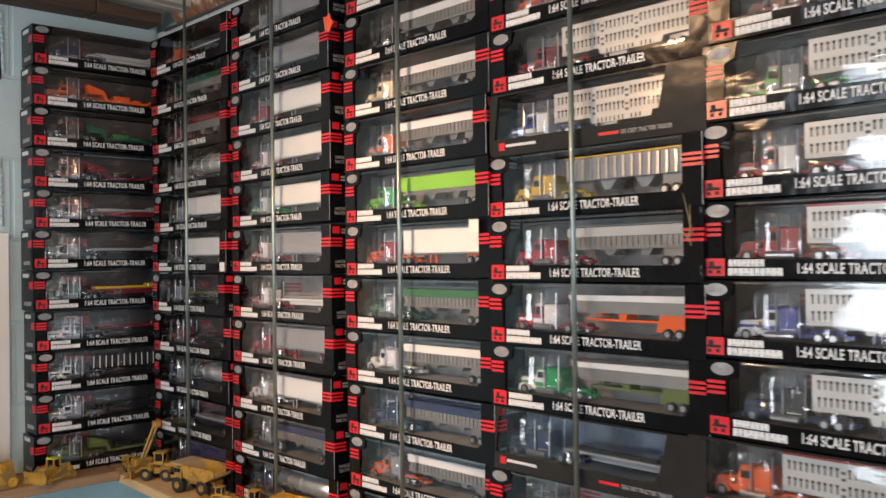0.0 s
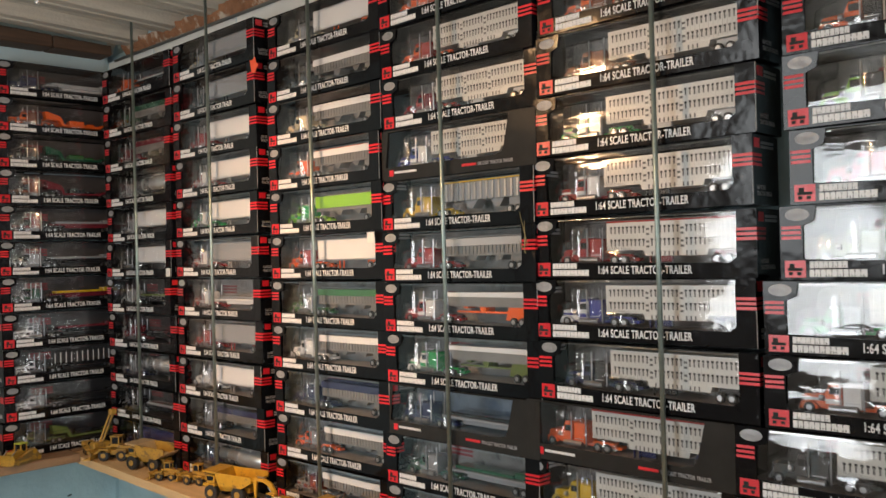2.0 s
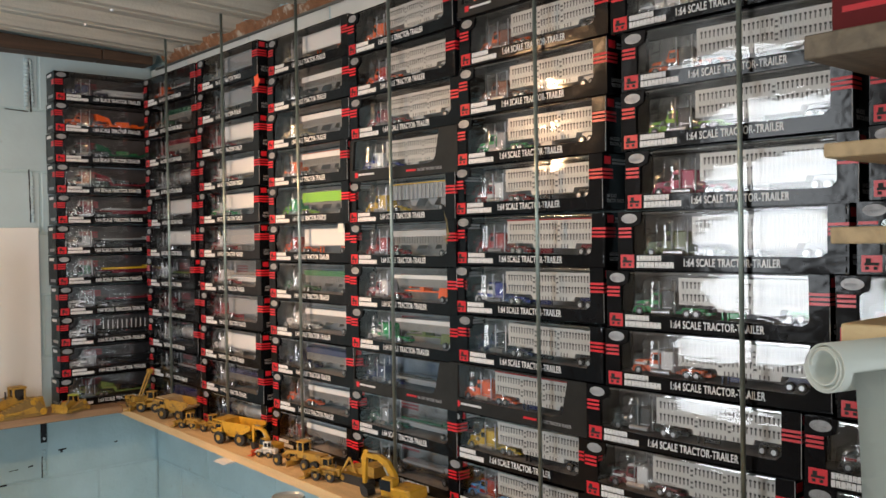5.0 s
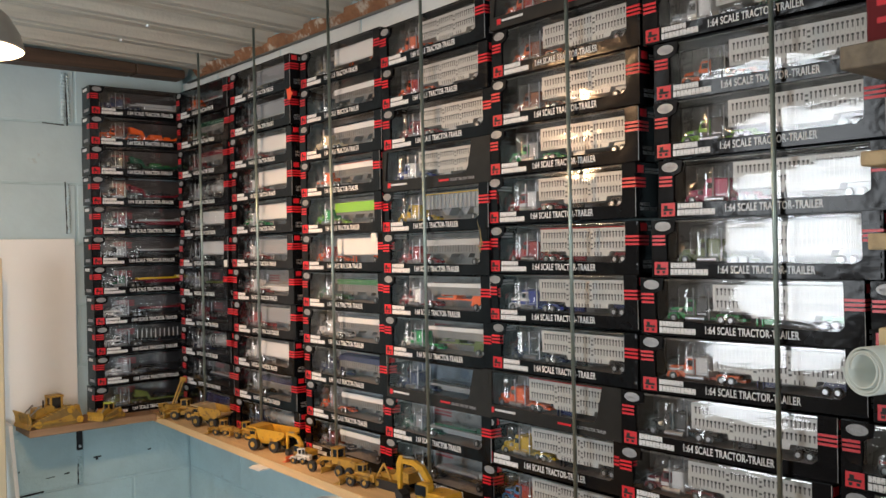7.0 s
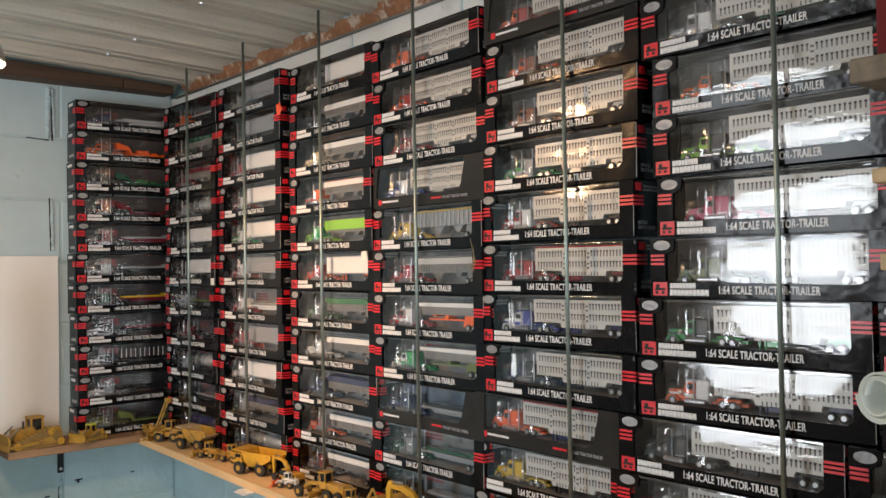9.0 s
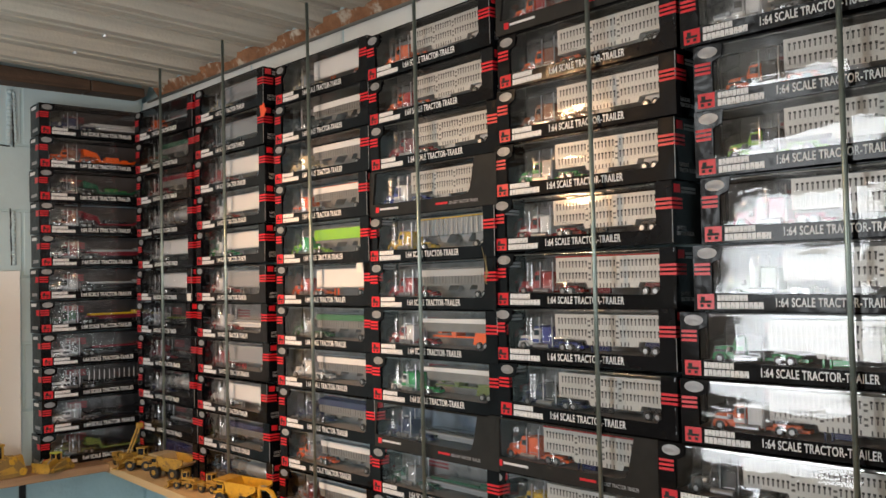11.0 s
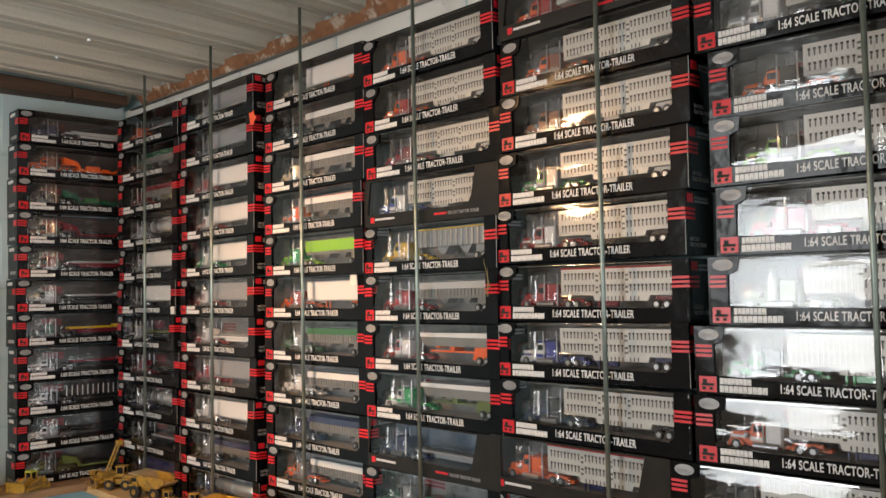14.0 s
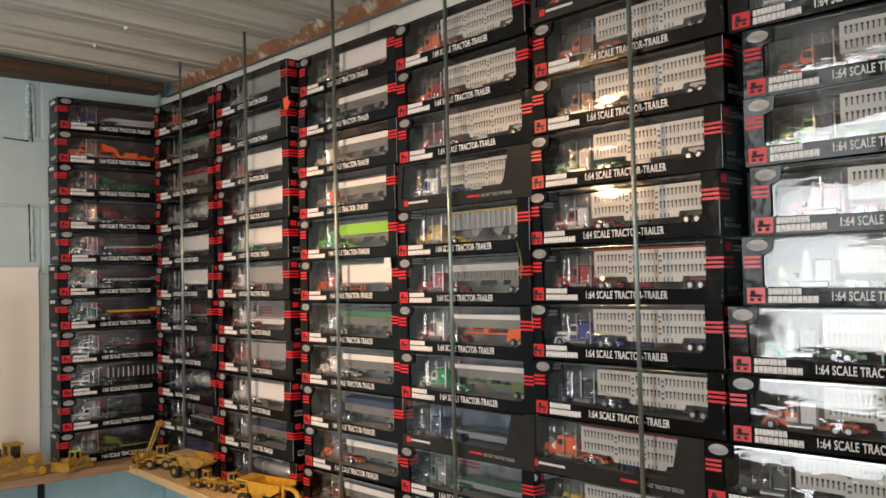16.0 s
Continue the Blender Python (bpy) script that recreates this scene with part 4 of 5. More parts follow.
stack(STACKS["end wall"], "boxes stacked on the end wall shelf", lambda k: pose(0.773 + rnd.uniform(-0.004, 0.004), 2.338, 1.0615 + 0.1052 * k))
for c, (left, lean, text) in enumerate(COLUMNS):
    stack(text, "boxes stacked along the long wall", lambda k: pose(1.054 - 0.007 * (c > 4), LEFTS[c][k] if c in LEFTS else left + lean * k + rnd.uniform(-0.004, 0.004), BASE + PITCHES[c] * k, 0, 0, -88 if c > 4 else -90))

# upright rods in front of the stacks
STEEL = mat("galvanised_rod", (0.29, 0.34, 0.31), 0.35, 0.8, vary=0.2, scale=60)
for y in (2.053, 1.652, 1.229, 0.828, 0.372, -0.056):
    bm = bmesh.new()
    rod(bm, (1.045, y, 1.0502), (1.045, y, roof(1.045)), 0.004, 12)
    tagged(part("upright_rod", bm, STEEL, None, "", True), "thin galvanised steel rod from shelf to ceiling", "rod", "rods in front of the boxes")


# ---- on and round the end wall ----
BOARD = mat("white_board", (0.82, 0.82, 0.80), 0.5, vary=0.04, scale=5, stains=((0.6, 0.57, 0.52), 5, 0.68))
bm = bmesh.new()
block(bm, 0.20, NORTH - 0.022, 1.0607, 0.735, NORTH - 0.012, 1.682, 0.0015)
tagged(part("white_panel", bm, BOARD, None), "white hardboard panel standing against the block wall", "panel")
CREAM = mat("cream_gloss_paint", (0.66, 0.56, 0.38), 0.35, vary=0.08, scale=8)
bm = bmesh.new()
block(bm, 0.40, 2.20, 0, 0.452, 2.262, 1.62, 0.003)
tagged(part("wooden_post", bm, CREAM, None), "cream painted wooden post on the floor", "post")
bm = bmesh.new()
prism(bm, [(0.552, 0.0), (0.564, 0.0), (0.486, 1.085), (0.474, 1.085)], 2.26, 2.40)
tagged(part("white_panel", bm, BOARD, None), "white panel leaning on edge under the shelf", "panel")
IRON = mat("black_iron", (0.02, 0.02, 0.022), 0.45, 0.6)
br = empty("shelf_bracket", pose(0.742, NORTH, 1.032), "black iron shelf bracket with a bright screw", "bracket")
bm = bmesh.new()
block(bm, -0.010, -0.006, -0.094, 0.010, -0.001, 0.003, 0.001)
part("upright", bm, IRON, br)
bm = bmesh.new()
block(bm, -0.012, -0.15, 0.0005, 0.012, -0.0065, 0.0035, 0.0008)
part("arm", bm, IRON, br)
bm = bmesh.new()
rod(bm, (0, -0.0062, -0.080), (0, -0.0095, -0.080), 0.005, 8)
part("screw", bm, CHROME, br)
# squeezed-out mortar and open cracks at the joints of the end wall


def ridge(name, a, b, r, material, seed):
    """A lumpy, uneven bead from a to b."""
    rg = random.Random(seed)
    bm = bmesh.new()
    a, b = Vector(a), Vector(b)
    n = max(5, int((b - a).length / 0.012))
    pts = [a.lerp(b, i / n) + Vector((rg.uniform(-0.15, 0.15) * r, 0, rg.uniform(-0.15, 0.15) * r)) for i in range(n + 1)]
    rad = [r * rg.uniform(0.75, 1.1) for _ in pts]
    for i in range(n):
        rod(bm, pts[i], pts[i + 1], rad[i], 7, rad[i + 1])
    part(name, bm, material, NORTH_WALL, "", True)


WY = NORTH - 0.003
ridge("mortar_ridge", (0.708, WY, 2.085), (0.712, WY, 2.262), 0.009, SKYWALL, 1)
ridge("mortar_ridge", (0.730, WY, 2.090), (0.724, WY, 2.258), 0.005, SKYWALL, 2)
ridge("crack", (0.7235, WY + 0.001, 2.078), (0.7195, WY + 0.001, 2.262), 0.0026, DARK, 3)
ridge("crack", (0.640, WY + 0.001, 2.084), (0.712, WY + 0.001, 2.080), 0.0022, DARK, 9)
ridge("crack", (0.716, WY + 0.001, 1.70), (0.712, WY + 0.001, 1.882), 0.0024, DARK, 4)
ridge("mortar_ridge", (0.722, WY, 1.70), (0.720, WY, 1.875), 0.006, SKYWALL, 5)
ridge("mortar_ridge", (0.744, WY, 0.818), (0.741, WY, 0.914), 0.007, BLUE, 6)
ridge("crack", (0.735, WY + 0.001, 0.818), (0.737, WY + 0.001, 0.890), 0.0026, DARK, 7)
for x, z, dx, r, k in ((0.508, 0.985, 0.010, 0.0030, 11), (0.540, 0.892, 0.005, 0.0022, 12), (0.790, 0.903, 0.026, 0.0030, 13), (0.798, 0.896, 0.006, 0.0042, 14), (0.628, 0.857, 0.030, 0.0014, 15), (0.69, 0.862, 0.016, 0.0024, 16), (0.985, 0.90, 0.012, 0.0022, 17)):
    ridge("paint_chip", (x, WY + 0.0012, z), (x + dx, WY + 0.0012, z + 0.002), r, DARK, k)
ridge("crack", (0.535, WY + 0.001, 0.8085), (0.620, WY + 0.001, 0.8135), 0.0030, DARK, 8)

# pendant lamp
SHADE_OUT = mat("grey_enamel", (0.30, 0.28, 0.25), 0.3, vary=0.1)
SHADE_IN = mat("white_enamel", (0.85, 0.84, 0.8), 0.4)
lamp = empty("pendant_lamp", pose(*LAMP), "pendant lamp with grey enamel shade and lit bulb", "lamp")
for nm, mt, grow in (("shade", SHADE_OUT, 0.0), ("reflector", SHADE_IN, -0.0025)):
    bm = bmesh.new()
    ring = []
    for r, z in ((0.127, 0.020), (0.119, 0.050), (0.099, 0.086), (0.066, 0.117), (0.031, 0.132), (0.026, 0.163)):
        ring.append([bm.verts.new(((r + grow) * math.cos(a * math.pi / 16), (r + grow) * math.sin(a * math.pi / 16), z + grow)) for a in range(32)])
    for a, b in zip(ring, ring[1:]):
        for i in range(32):
            bm.faces.new((a[i], a[(i + 1) % 32], b[(i + 1) % 32], b[i]))
    part(nm, bm, mt, lamp, "", True)
bm = bmesh.new()
rod(bm, (0, 0, 0.158), (0, 0, 0.196), 0.028, 16, 0.015)
part("cap", bm, SHADE_OUT, lamp)
bm = bmesh.new()
rod(bm, (0, 0, 0.196), (0, 0, roof(LAMP[0]) - LAMP[2]), 0.003, 8)
part("flex", bm, mat("white_flex", (0.7, 0.7, 0.68), 0.5), lamp)
glow = bpy.data.materials.new("lit_bulb")
glow.use_nodes = True
gp = glow.node_tree.nodes["Principled BSDF"]
gp.inputs["Emission Color"].default_value, gp.inputs["Emission Strength"].default_value = (1.0, 0.78, 0.5, 1), 40
bm = bmesh.new()
bmesh.ops.create_uvsphere(bm, u_segments=16, v_segments=10, radius=0.037)
bulb = part("bulb", bm, glow, lamp, "glowing warm bulb", True)
bulb.location = (0, 0, 0.0)
bulb.visible_shadow = False

# ---- shelf rack beside the last stack ----
RAW = wood("raw_timber", (0.55, 0.40, 0.22), 0, 0.75)
DULL = wood("weathered_timber", (0.20, 0.16, 0.11), 0, 0.7)
rack = empty("shelf_rack", pose(0.0, 0.0, 0.0), "rough timber shelf rack against the long wall", "rack")
for z0, z1, y1, mt in ((1.828, 1.856, -0.283, DULL), (1.712, 1.729, -0.305, RAW), (1.614, 1.633, -0.312, RAW), (1.428, 1.448, -0.352, DULL)):
    bm = bmesh.new()
    block(bm, 0.80, -0.86, z0, EAST - 0.09, y1, z1, 0.0015)
    part("board", bm, mt, rack)
bm = bmesh.new()
block(bm, 0.80, -0.80, 0.0, 0.845, -0.755, 2.25, 0.002)
part("upright", bm, RAW, rack)
bm = bmesh.new()
block(bm, 1.0, -0.80, 0.0, 1.045, -0.755, 2.25, 0.002)
part("upright", bm, RAW, rack)
bm = bmesh.new()
block(bm, 0.865, -0.86, 1.484, 1.05, -0.293, 1.517, 0.002)
part("board", bm, wood("sawn_pine", (0.72, 0.55, 0.30), 1, 0.8), rack, "pale sawn pine board")
PAPER = mat("pale_green_paper", (0.62, 0.66, 0.60), 0.45, vary=0.06, scale=10)
bm = bmesh.new()
# spiral end of the rolled sheet, drawn out along its length
pts = []
turns, seg = 3, 28
for i in range(turns * seg + 1):
    a = 2 * math.pi * i / seg
    r = 0.017 + 0.0115 * (i / (turns * seg)) + 0.001 * math.sin(a * 1.3)
    pts.append((r * math.cos(a), r * math.sin(a) * 1.05))
th = 0.0022
prev = None
for i, (a, b) in enumerate(pts):
    s1 = 1 - th / math.hypot(a, b)
    cur = [bm.verts.new((x, a * k, b * k)) for x in (0.0, 0.33) for k in (1.0, s1)]
    if prev:
        bm.faces.new((prev[0], cur[0], cur[2], prev[2]))
        bm.faces.new((prev[1], prev[3], cur[3], cur[1]))
        bm.faces.new((prev[0], prev[1], cur[1], cur[0]))
        bm.faces.new((prev[2], cur[2], cur[3], prev[3]))
    prev = cur
bmesh.ops.recalc_face_normals(bm, faces=bm.faces)
roll = part("paper_roll", bm, PAPER, None, "", True)
roll.matrix_basis = pose(0.745, -0.330, 1.4805, 0, 0, -14)
# its loose end hangs down beside the shelf
bm = bmesh.new()
cols = []
for i in range(9):
    x = 0.012 + 0.30 * i / 8
    col = []
    for j in range(9):
        f = j / 8
        col.append(bm.verts.new((x, -0.0295 - 0.006 * math.sin(f * 3) - 0.004 * math.sin(i * 0.9 + f), -0.004 - 0.30 * f)))
    cols.append(col)
for i in range(8):
    for j in range(8):
        bm.faces.new((cols[i][j], cols[i][j + 1], cols[i + 1][j + 1], cols[i + 1][j]))
bmesh.ops.solidify(bm, geom=list(bm.faces), thickness=0.0015)
part("loose_end", bm, PAPER, roll, "", True)
tagged(roll, "pale green rolled sheet resting on the rack shelf", "roll")
bm = bmesh.new()
block(bm, 0.84, -0.46, 1.8562, 0.95, -0.297, 1.93, 0.002)
carton_red = tagged(part("red_carton", bm, mat("dull_red_card", (0.13, 0.014, 0.016), 0.7, vary=0.2, spec=0.2), None), "small dull red carton on the rack", "carton")
for z in (1.905, 1.884):
    bm = bmesh.new()
    block(bm, 0.8396, -0.44, z, 0.84, -0.31, z + 0.007)
    part("print_bar", bm, RED, carton_red)

# ---- small things on the stacks ----
STICK = mat("white_sticker", (0.75, 0.74, 0.7), 0.5)
for y, z in ((1.042, 1.655), (1.886, 1.588)):
    bm = bmesh.new()
    block(bm, 1.0495, y - 0.011, z - 0.011, 1.0505, y + 0.011, z + 0.011)
    tagged(part("price_sticker", bm, STICK, None), "small white price sticker on a box", "sticker", "stickers on the boxes")
bm = bmesh.new()
prism(bm, [(0.0, -0.012), (0.012, -0.016), (0.020, -0.004), (0.028, 0.002), (0.018, 0.010), (0.014, 0.022), (0.004, 0.016), (-0.006, 0.018), (-0.004, 0.004)], -0.001, 0.001)
tag = part("orange_tag", bm, mat("orange_tag", (0.85, 0.12, 0.05), 0.5), None)
tag.matrix_basis = pose(1.046, 1.452, 2.075, 0, 0, -90)
tagged(tag, "small orange paper tag stuck between the stacks", "tag")
bm = bmesh.new()
for i in range(5):
    a = Vector((1.046 - 0.002 * i, 0.628 + 0.003 * math.sin(i), 1.63 - 0.004 * i))
    rod(bm, a, a + Vector((-0.006, 0.010 * math.cos(i * 2.0), 0.055 - 0.012 * i)), 0.0012, 5, 0.0003)
tagged(part("dry_twig", bm, mat("dry_straw", (0.30, 0.24, 0.10), 0.7), None), "dry straw twig stuck between two stacks", "twig")
bm = bmesh.new()
rod(bm, (EAST - 0.008, -1.5, 2.258), (EAST - 0.008, 2.36, 2.262), 0.0045, 8)
tagged(part("cable", bm, mat("grey_cable", (0.16, 0.16, 0.15), 0.5), None, "", True), "grey cable along the top of the wall", "cable")

# ---- yellow construction models on the shelves ----
YEL = mat("machine_yellow", (0.55, 0.30, 0.02), 0.38, vary=0.22, scale=60, stains=((0.26, 0.14, 0.03), 55, 0.56))
GOLD = mat("dusty_yellow", (0.44, 0.25, 0.035), 0.5, vary=0.25, scale=60, stains=((0.20, 0.12, 0.04), 45, 0.55))
LIMEY = mat("lime_canopy", (0.45, 0.50, 0.05), 0.4)
SAND = mat("dusty_bed", (0.48, 0.36, 0.20), 0.6, vary=0.2, scale=50)
# track belt coloured dark to stand for shaded gaps between the treads
BELT_DARK = mat("darkened_belt", (0.24, 0.145, 0.04), 0.6, vary=0.3, scale=80)
BLK = mat("machine_black", (0.02, 0.02, 0.02), 0.5, vary=0.2)
ORNG = mat("orange_bucket", (0.75, 0.12, 0.03), 0.4)
WHT = mat("white_machine", (0.7, 0.7, 0.68), 0.4)
RAM = mat("ram_steel", (0.30, 0.29, 0.27), 0.45, 0.6, vary=0.2)
SHELF_TOP = 1.0502
_wheels = {}


def tyre(parent, x, y, r, w, rim=None):
    key = (round(r, 4), round(w, 4), rim)
    if key not in _wheels:
        _wheels[key] = wheel_mesh(r, w, rim or GOLD, 18, 0.42)
    put("wheel", _wheels[key], parent, "", pose(x, y, r))


def machine(name, m, label):
    return empty(name, m, label, "toy vehicle", "construction models on the shelf")


def crawler(parent, x0, x1, y, r, w, material):
    """A track: rounded belt with cleats."""
    bm = bmesh.new()
    out = [(x0 + r + r * math.cos(math.pi / 2 + a * math.pi / 8), r + r * math.sin(math.pi / 2 + a * math.pi / 8)) for a in range(9)]
    out += [(x1 - r + r * math.cos(-math.pi / 2 + a * math.pi / 8), r + r * math.sin(-math.pi / 2 + a * math.pi / 8)) for a in range(9)]
    prism(bm, out, y - w / 2, y + w / 2)
    t = part("track", bm, material, parent)
    n = int((x1 - x0) / (r * 0.45))
    bm = bmesh.new()
    for i in range(n):
        x = x0 + r * 0.8 + (x1 - x0 - 1.6 * r) * i / (n - 1)
        block(bm, x - r * 0.06, y - w / 2, 2 * r - 0.0003, x + r * 0.06, y + w / 2, 2 * r + r * 0.1)
    for x in (x0 + r, x1 - r):
        rod(bm, (x, y - w / 2 - 0.0015, r), (x, y + w / 2 + 0.0015, r), r * 0.62, 12)
    part("tread", bm, GOLD, t)


def high_track(parent, s, y, body):
    """A three-cornered crawler track with a raised drive wheel, and its frame and rollers."""
    r = 0.06 * s
    cs = [(0.27 * s, r), (-0.33 * s, r), (-0.20 * s, 0.22 * s)]
    out = []
    turns = ((-90, 65), (-90 - 130, -90), (65, 140))
    for (cx, cz), (a0, a1) in ((cs[0], turns[0]), (cs[2], turns[2]), (cs[1], turns[1])):
        for k in range(6):
            a = radians(a0 + (a1 - a0) * k / 5)
            out.append((cx + r * math.cos(a), cz + r * math.sin(a)))
    bm = bmesh.new()
    prism(bm, out, y - 0.05 * s, y + 0.05 * s)
    t = part("track", bm, BELT_DARK, parent)
    for (cx, cz), rr in zip(cs, (0.05, 0.05, 0.055)):
        bm = bmesh.new()
        rod(bm, (cx, y - 0.056 * s, cz), (cx, y + 0.056 * s, cz), rr * s, 14)
        part("drive_wheel", bm, GOLD if body is YEL else YEL, t)
    bm = bmesh.new()
    n = 26
    per = out + [out[0]]
    lens = [math.dist(p, q) for p, q in zip(per, per[1:])]
    for i in range(n):
        d = sum(lens) * i / n
        k = 0
        while d > lens[k]:
            d -= lens[k]
            k += 1
        p, q = per[k], per[k + 1]
        f = d / lens[k]
        x, z = p[0] + (q[0] - p[0]) * f, p[1] + (q[1] - p[1]) * f
        if z > 0.012 * s:
            block(bm, x - 0.007 * s, y - 0.052 * s, z - 0.007 * s, x + 0.007 * s, y + 0.052 * s, z + 0.007 * s)
    part("tread", bm, body, t)
    bm = bmesh.new()
    prism(bm, [(0.2 * s, 0.05 * s), (-0.27 * s, 0.05 * s), (-0.2 * s, 0.15 * s)], y - 0.054 * s, y + 0.054 * s)
    part("track_frame", bm, GOLD, t)


def dozer(m, s, body, canopy, label):
    """A bulldozer, blade to +x; s: its length."""
    d = machine("toy_bulldozer", m, label)
    for y in (-0.21 * s, 0.21 * s):
        high_track(d, s, y, body)
    bm = bmesh.new()
    prism(bm, [(-0.28 * s, 0.12 * s), (-0.28 * s, 0.24 * s), (-0.05 * s, 0.24 * s), (0.0, 0.29 * s), (0.24 * s, 0.26 * s), (0.26 * s, 0.12 * s)], -0.10 * s, 0.10 * s)
    part("hull", bm, body, d)
    for x in (-0.14, 0.02):
        for y in (-0.085, 0.085):
            bm = bmesh.new()
            block(bm, (x - 0.012) * s, (y - 0.012) * s, 0.24 * s, (x + 0.012) * s, (y + 0.012) * s, 0.40 * s)
            part("cab_post", bm, body, d)
    bm = bmesh.new()
    block(bm, -0.17 * s, -0.10 * s, 0.40 * s, 0.04 * s, 0.10 * s, 0.43 * s, 0.006 * s)
    part("canopy", bm, canopy, d)
    bm = bmesh.new()
    block(bm, -0.13 * s, -0.08 * s, 0.24 * s, 0.01 * s, 0.08 * s, 0.398 * s)
    part("cab_glass", bm, GLASS_DARK, d)
    bm = bmesh.new()
    prism(bm, [(0.40 * s, 0.01 * s), (0.375 * s, 0.08 * s), (0.38 * s, 0.16 * s), (0.41 * s, 0.24 * s), (0.43 * s, 0.24 * s), (0.40 * s, 0.15 * s), (0.395 * s, 0.08 * s), (0.42 * s, 0.01 * s)], -0.28 * s, 0.28 * s)
    part("blade", bm, body, d)
    for y in (-0.275, 0.275):
        bm = bmesh.new()
        rod(bm, (-0.05 * s, y * s, 0.085 * s), (0.385 * s, y * s * 0.9, 0.06 * s), 0.022 * s, 6)
        part("push_arm", bm, body, d)
    for y in (-0.12, 0.12):
        bm = bmesh.new()
        rod(bm, (0.2 * s, y * s, 0.30 * s), (0.385 * s, y * s, 0.14 * s), 0.014 * s, 6)
        part("ram", bm, RAM, d)
    bm = bmesh.new()
    rod(bm, (0.12 * s, 0.05 * s, 0.26 * s), (0.12 * s, 0.05 * s, 0.38 * s), 0.014 * s, 8)
    part("exhaust", bm, BLK, d)
    bm = bmesh.new()
    prism(bm, [(-0.28 * s, 0.12 * s), (-0.30 * s, 0.22 * s), (-0.42 * s, 0.24 * s), (-0.47 * s, 0.03 * s), (-0.45 * s, 0.03 * s), (-0.40 * s, 0.14 * s)], -0.05 * s, 0.05 * s)
    part("ripper", bm, body, d)


def hauler(m, s, body, bed, label):
    """A rigid dump truck, nose to +x."""
    d = machine("toy_dump_truck", m, label)
    for x in (0.27, -0.20):
        for y in (-0.17, 0.17):
            tyre(d, x * s, y * s, 0.115 * s, 0.10 * s)
    bm = bmesh.new()
    block(bm, -0.34 * s, -0.09 * s, 0.12 * s, 0.40 * s, 0.09 * s, 0.20 * s, 0.008 * s)
    part("chassis", bm, body, d)
    bm = bmesh.new()
    block(bm, 0.20 * s, -0.20 * s, 0.20 * s, 0.42 * s, 0.20 * s, 0.245 * s, 0.008 * s)
    block(bm, 0.36 * s, -0.12 * s, 0.10 * s, 0.42 * s, 0.12 * s, 0.2 * s, 0.006 * s)
    part("deck", bm, body, d)
    bm = bmesh.new()
    block(bm, 0.22 * s, 0.03 * s, 0.246 * s, 0.35 * s, 0.18 * s, 0.37 * s, 0.01 * s)
    part("cab", bm, body, d)
    bm = bmesh.new()
    block(bm, 0.24 * s, 0.026 * s, 0.29 * s, 0.353 * s, 0.184 * s, 0.35 * s)
    part("cab_glass", bm, GLASS_DARK, d)
    bm = bmesh.new()
    w = 0.22 * s
    th = 0.018 * s
    prism(bm, [(-0.45 * s, 0.30 * s), (-0.28 * s, 0.21 * s), (0.12 * s, 0.235 * s), (0.18 * s, 0.40 * s), (0.40 * s, 0.42 * s), (0.40 * s, 0.44 * s), (0.165 * s, 0.425 * s), (0.10 * s, 0.26 * s), (-0.28 * s, 0.235 * s), (-0.45 * s, 0.325 * s)], -w, w)
    part("bed_floor", bm, bed, d)
    for y in (-w, w):
        bm = bmesh.new()
        prism(bm, [(-0.45 * s, 0.30 * s), (-0.28 * s, 0.21 * s), (0.12 * s, 0.235 * s), (0.18 * s, 0.42 * s), (-0.46 * s, 0.385 * s)], y - th / 2, y + th / 2)
        part("bed_side", bm, body, d)


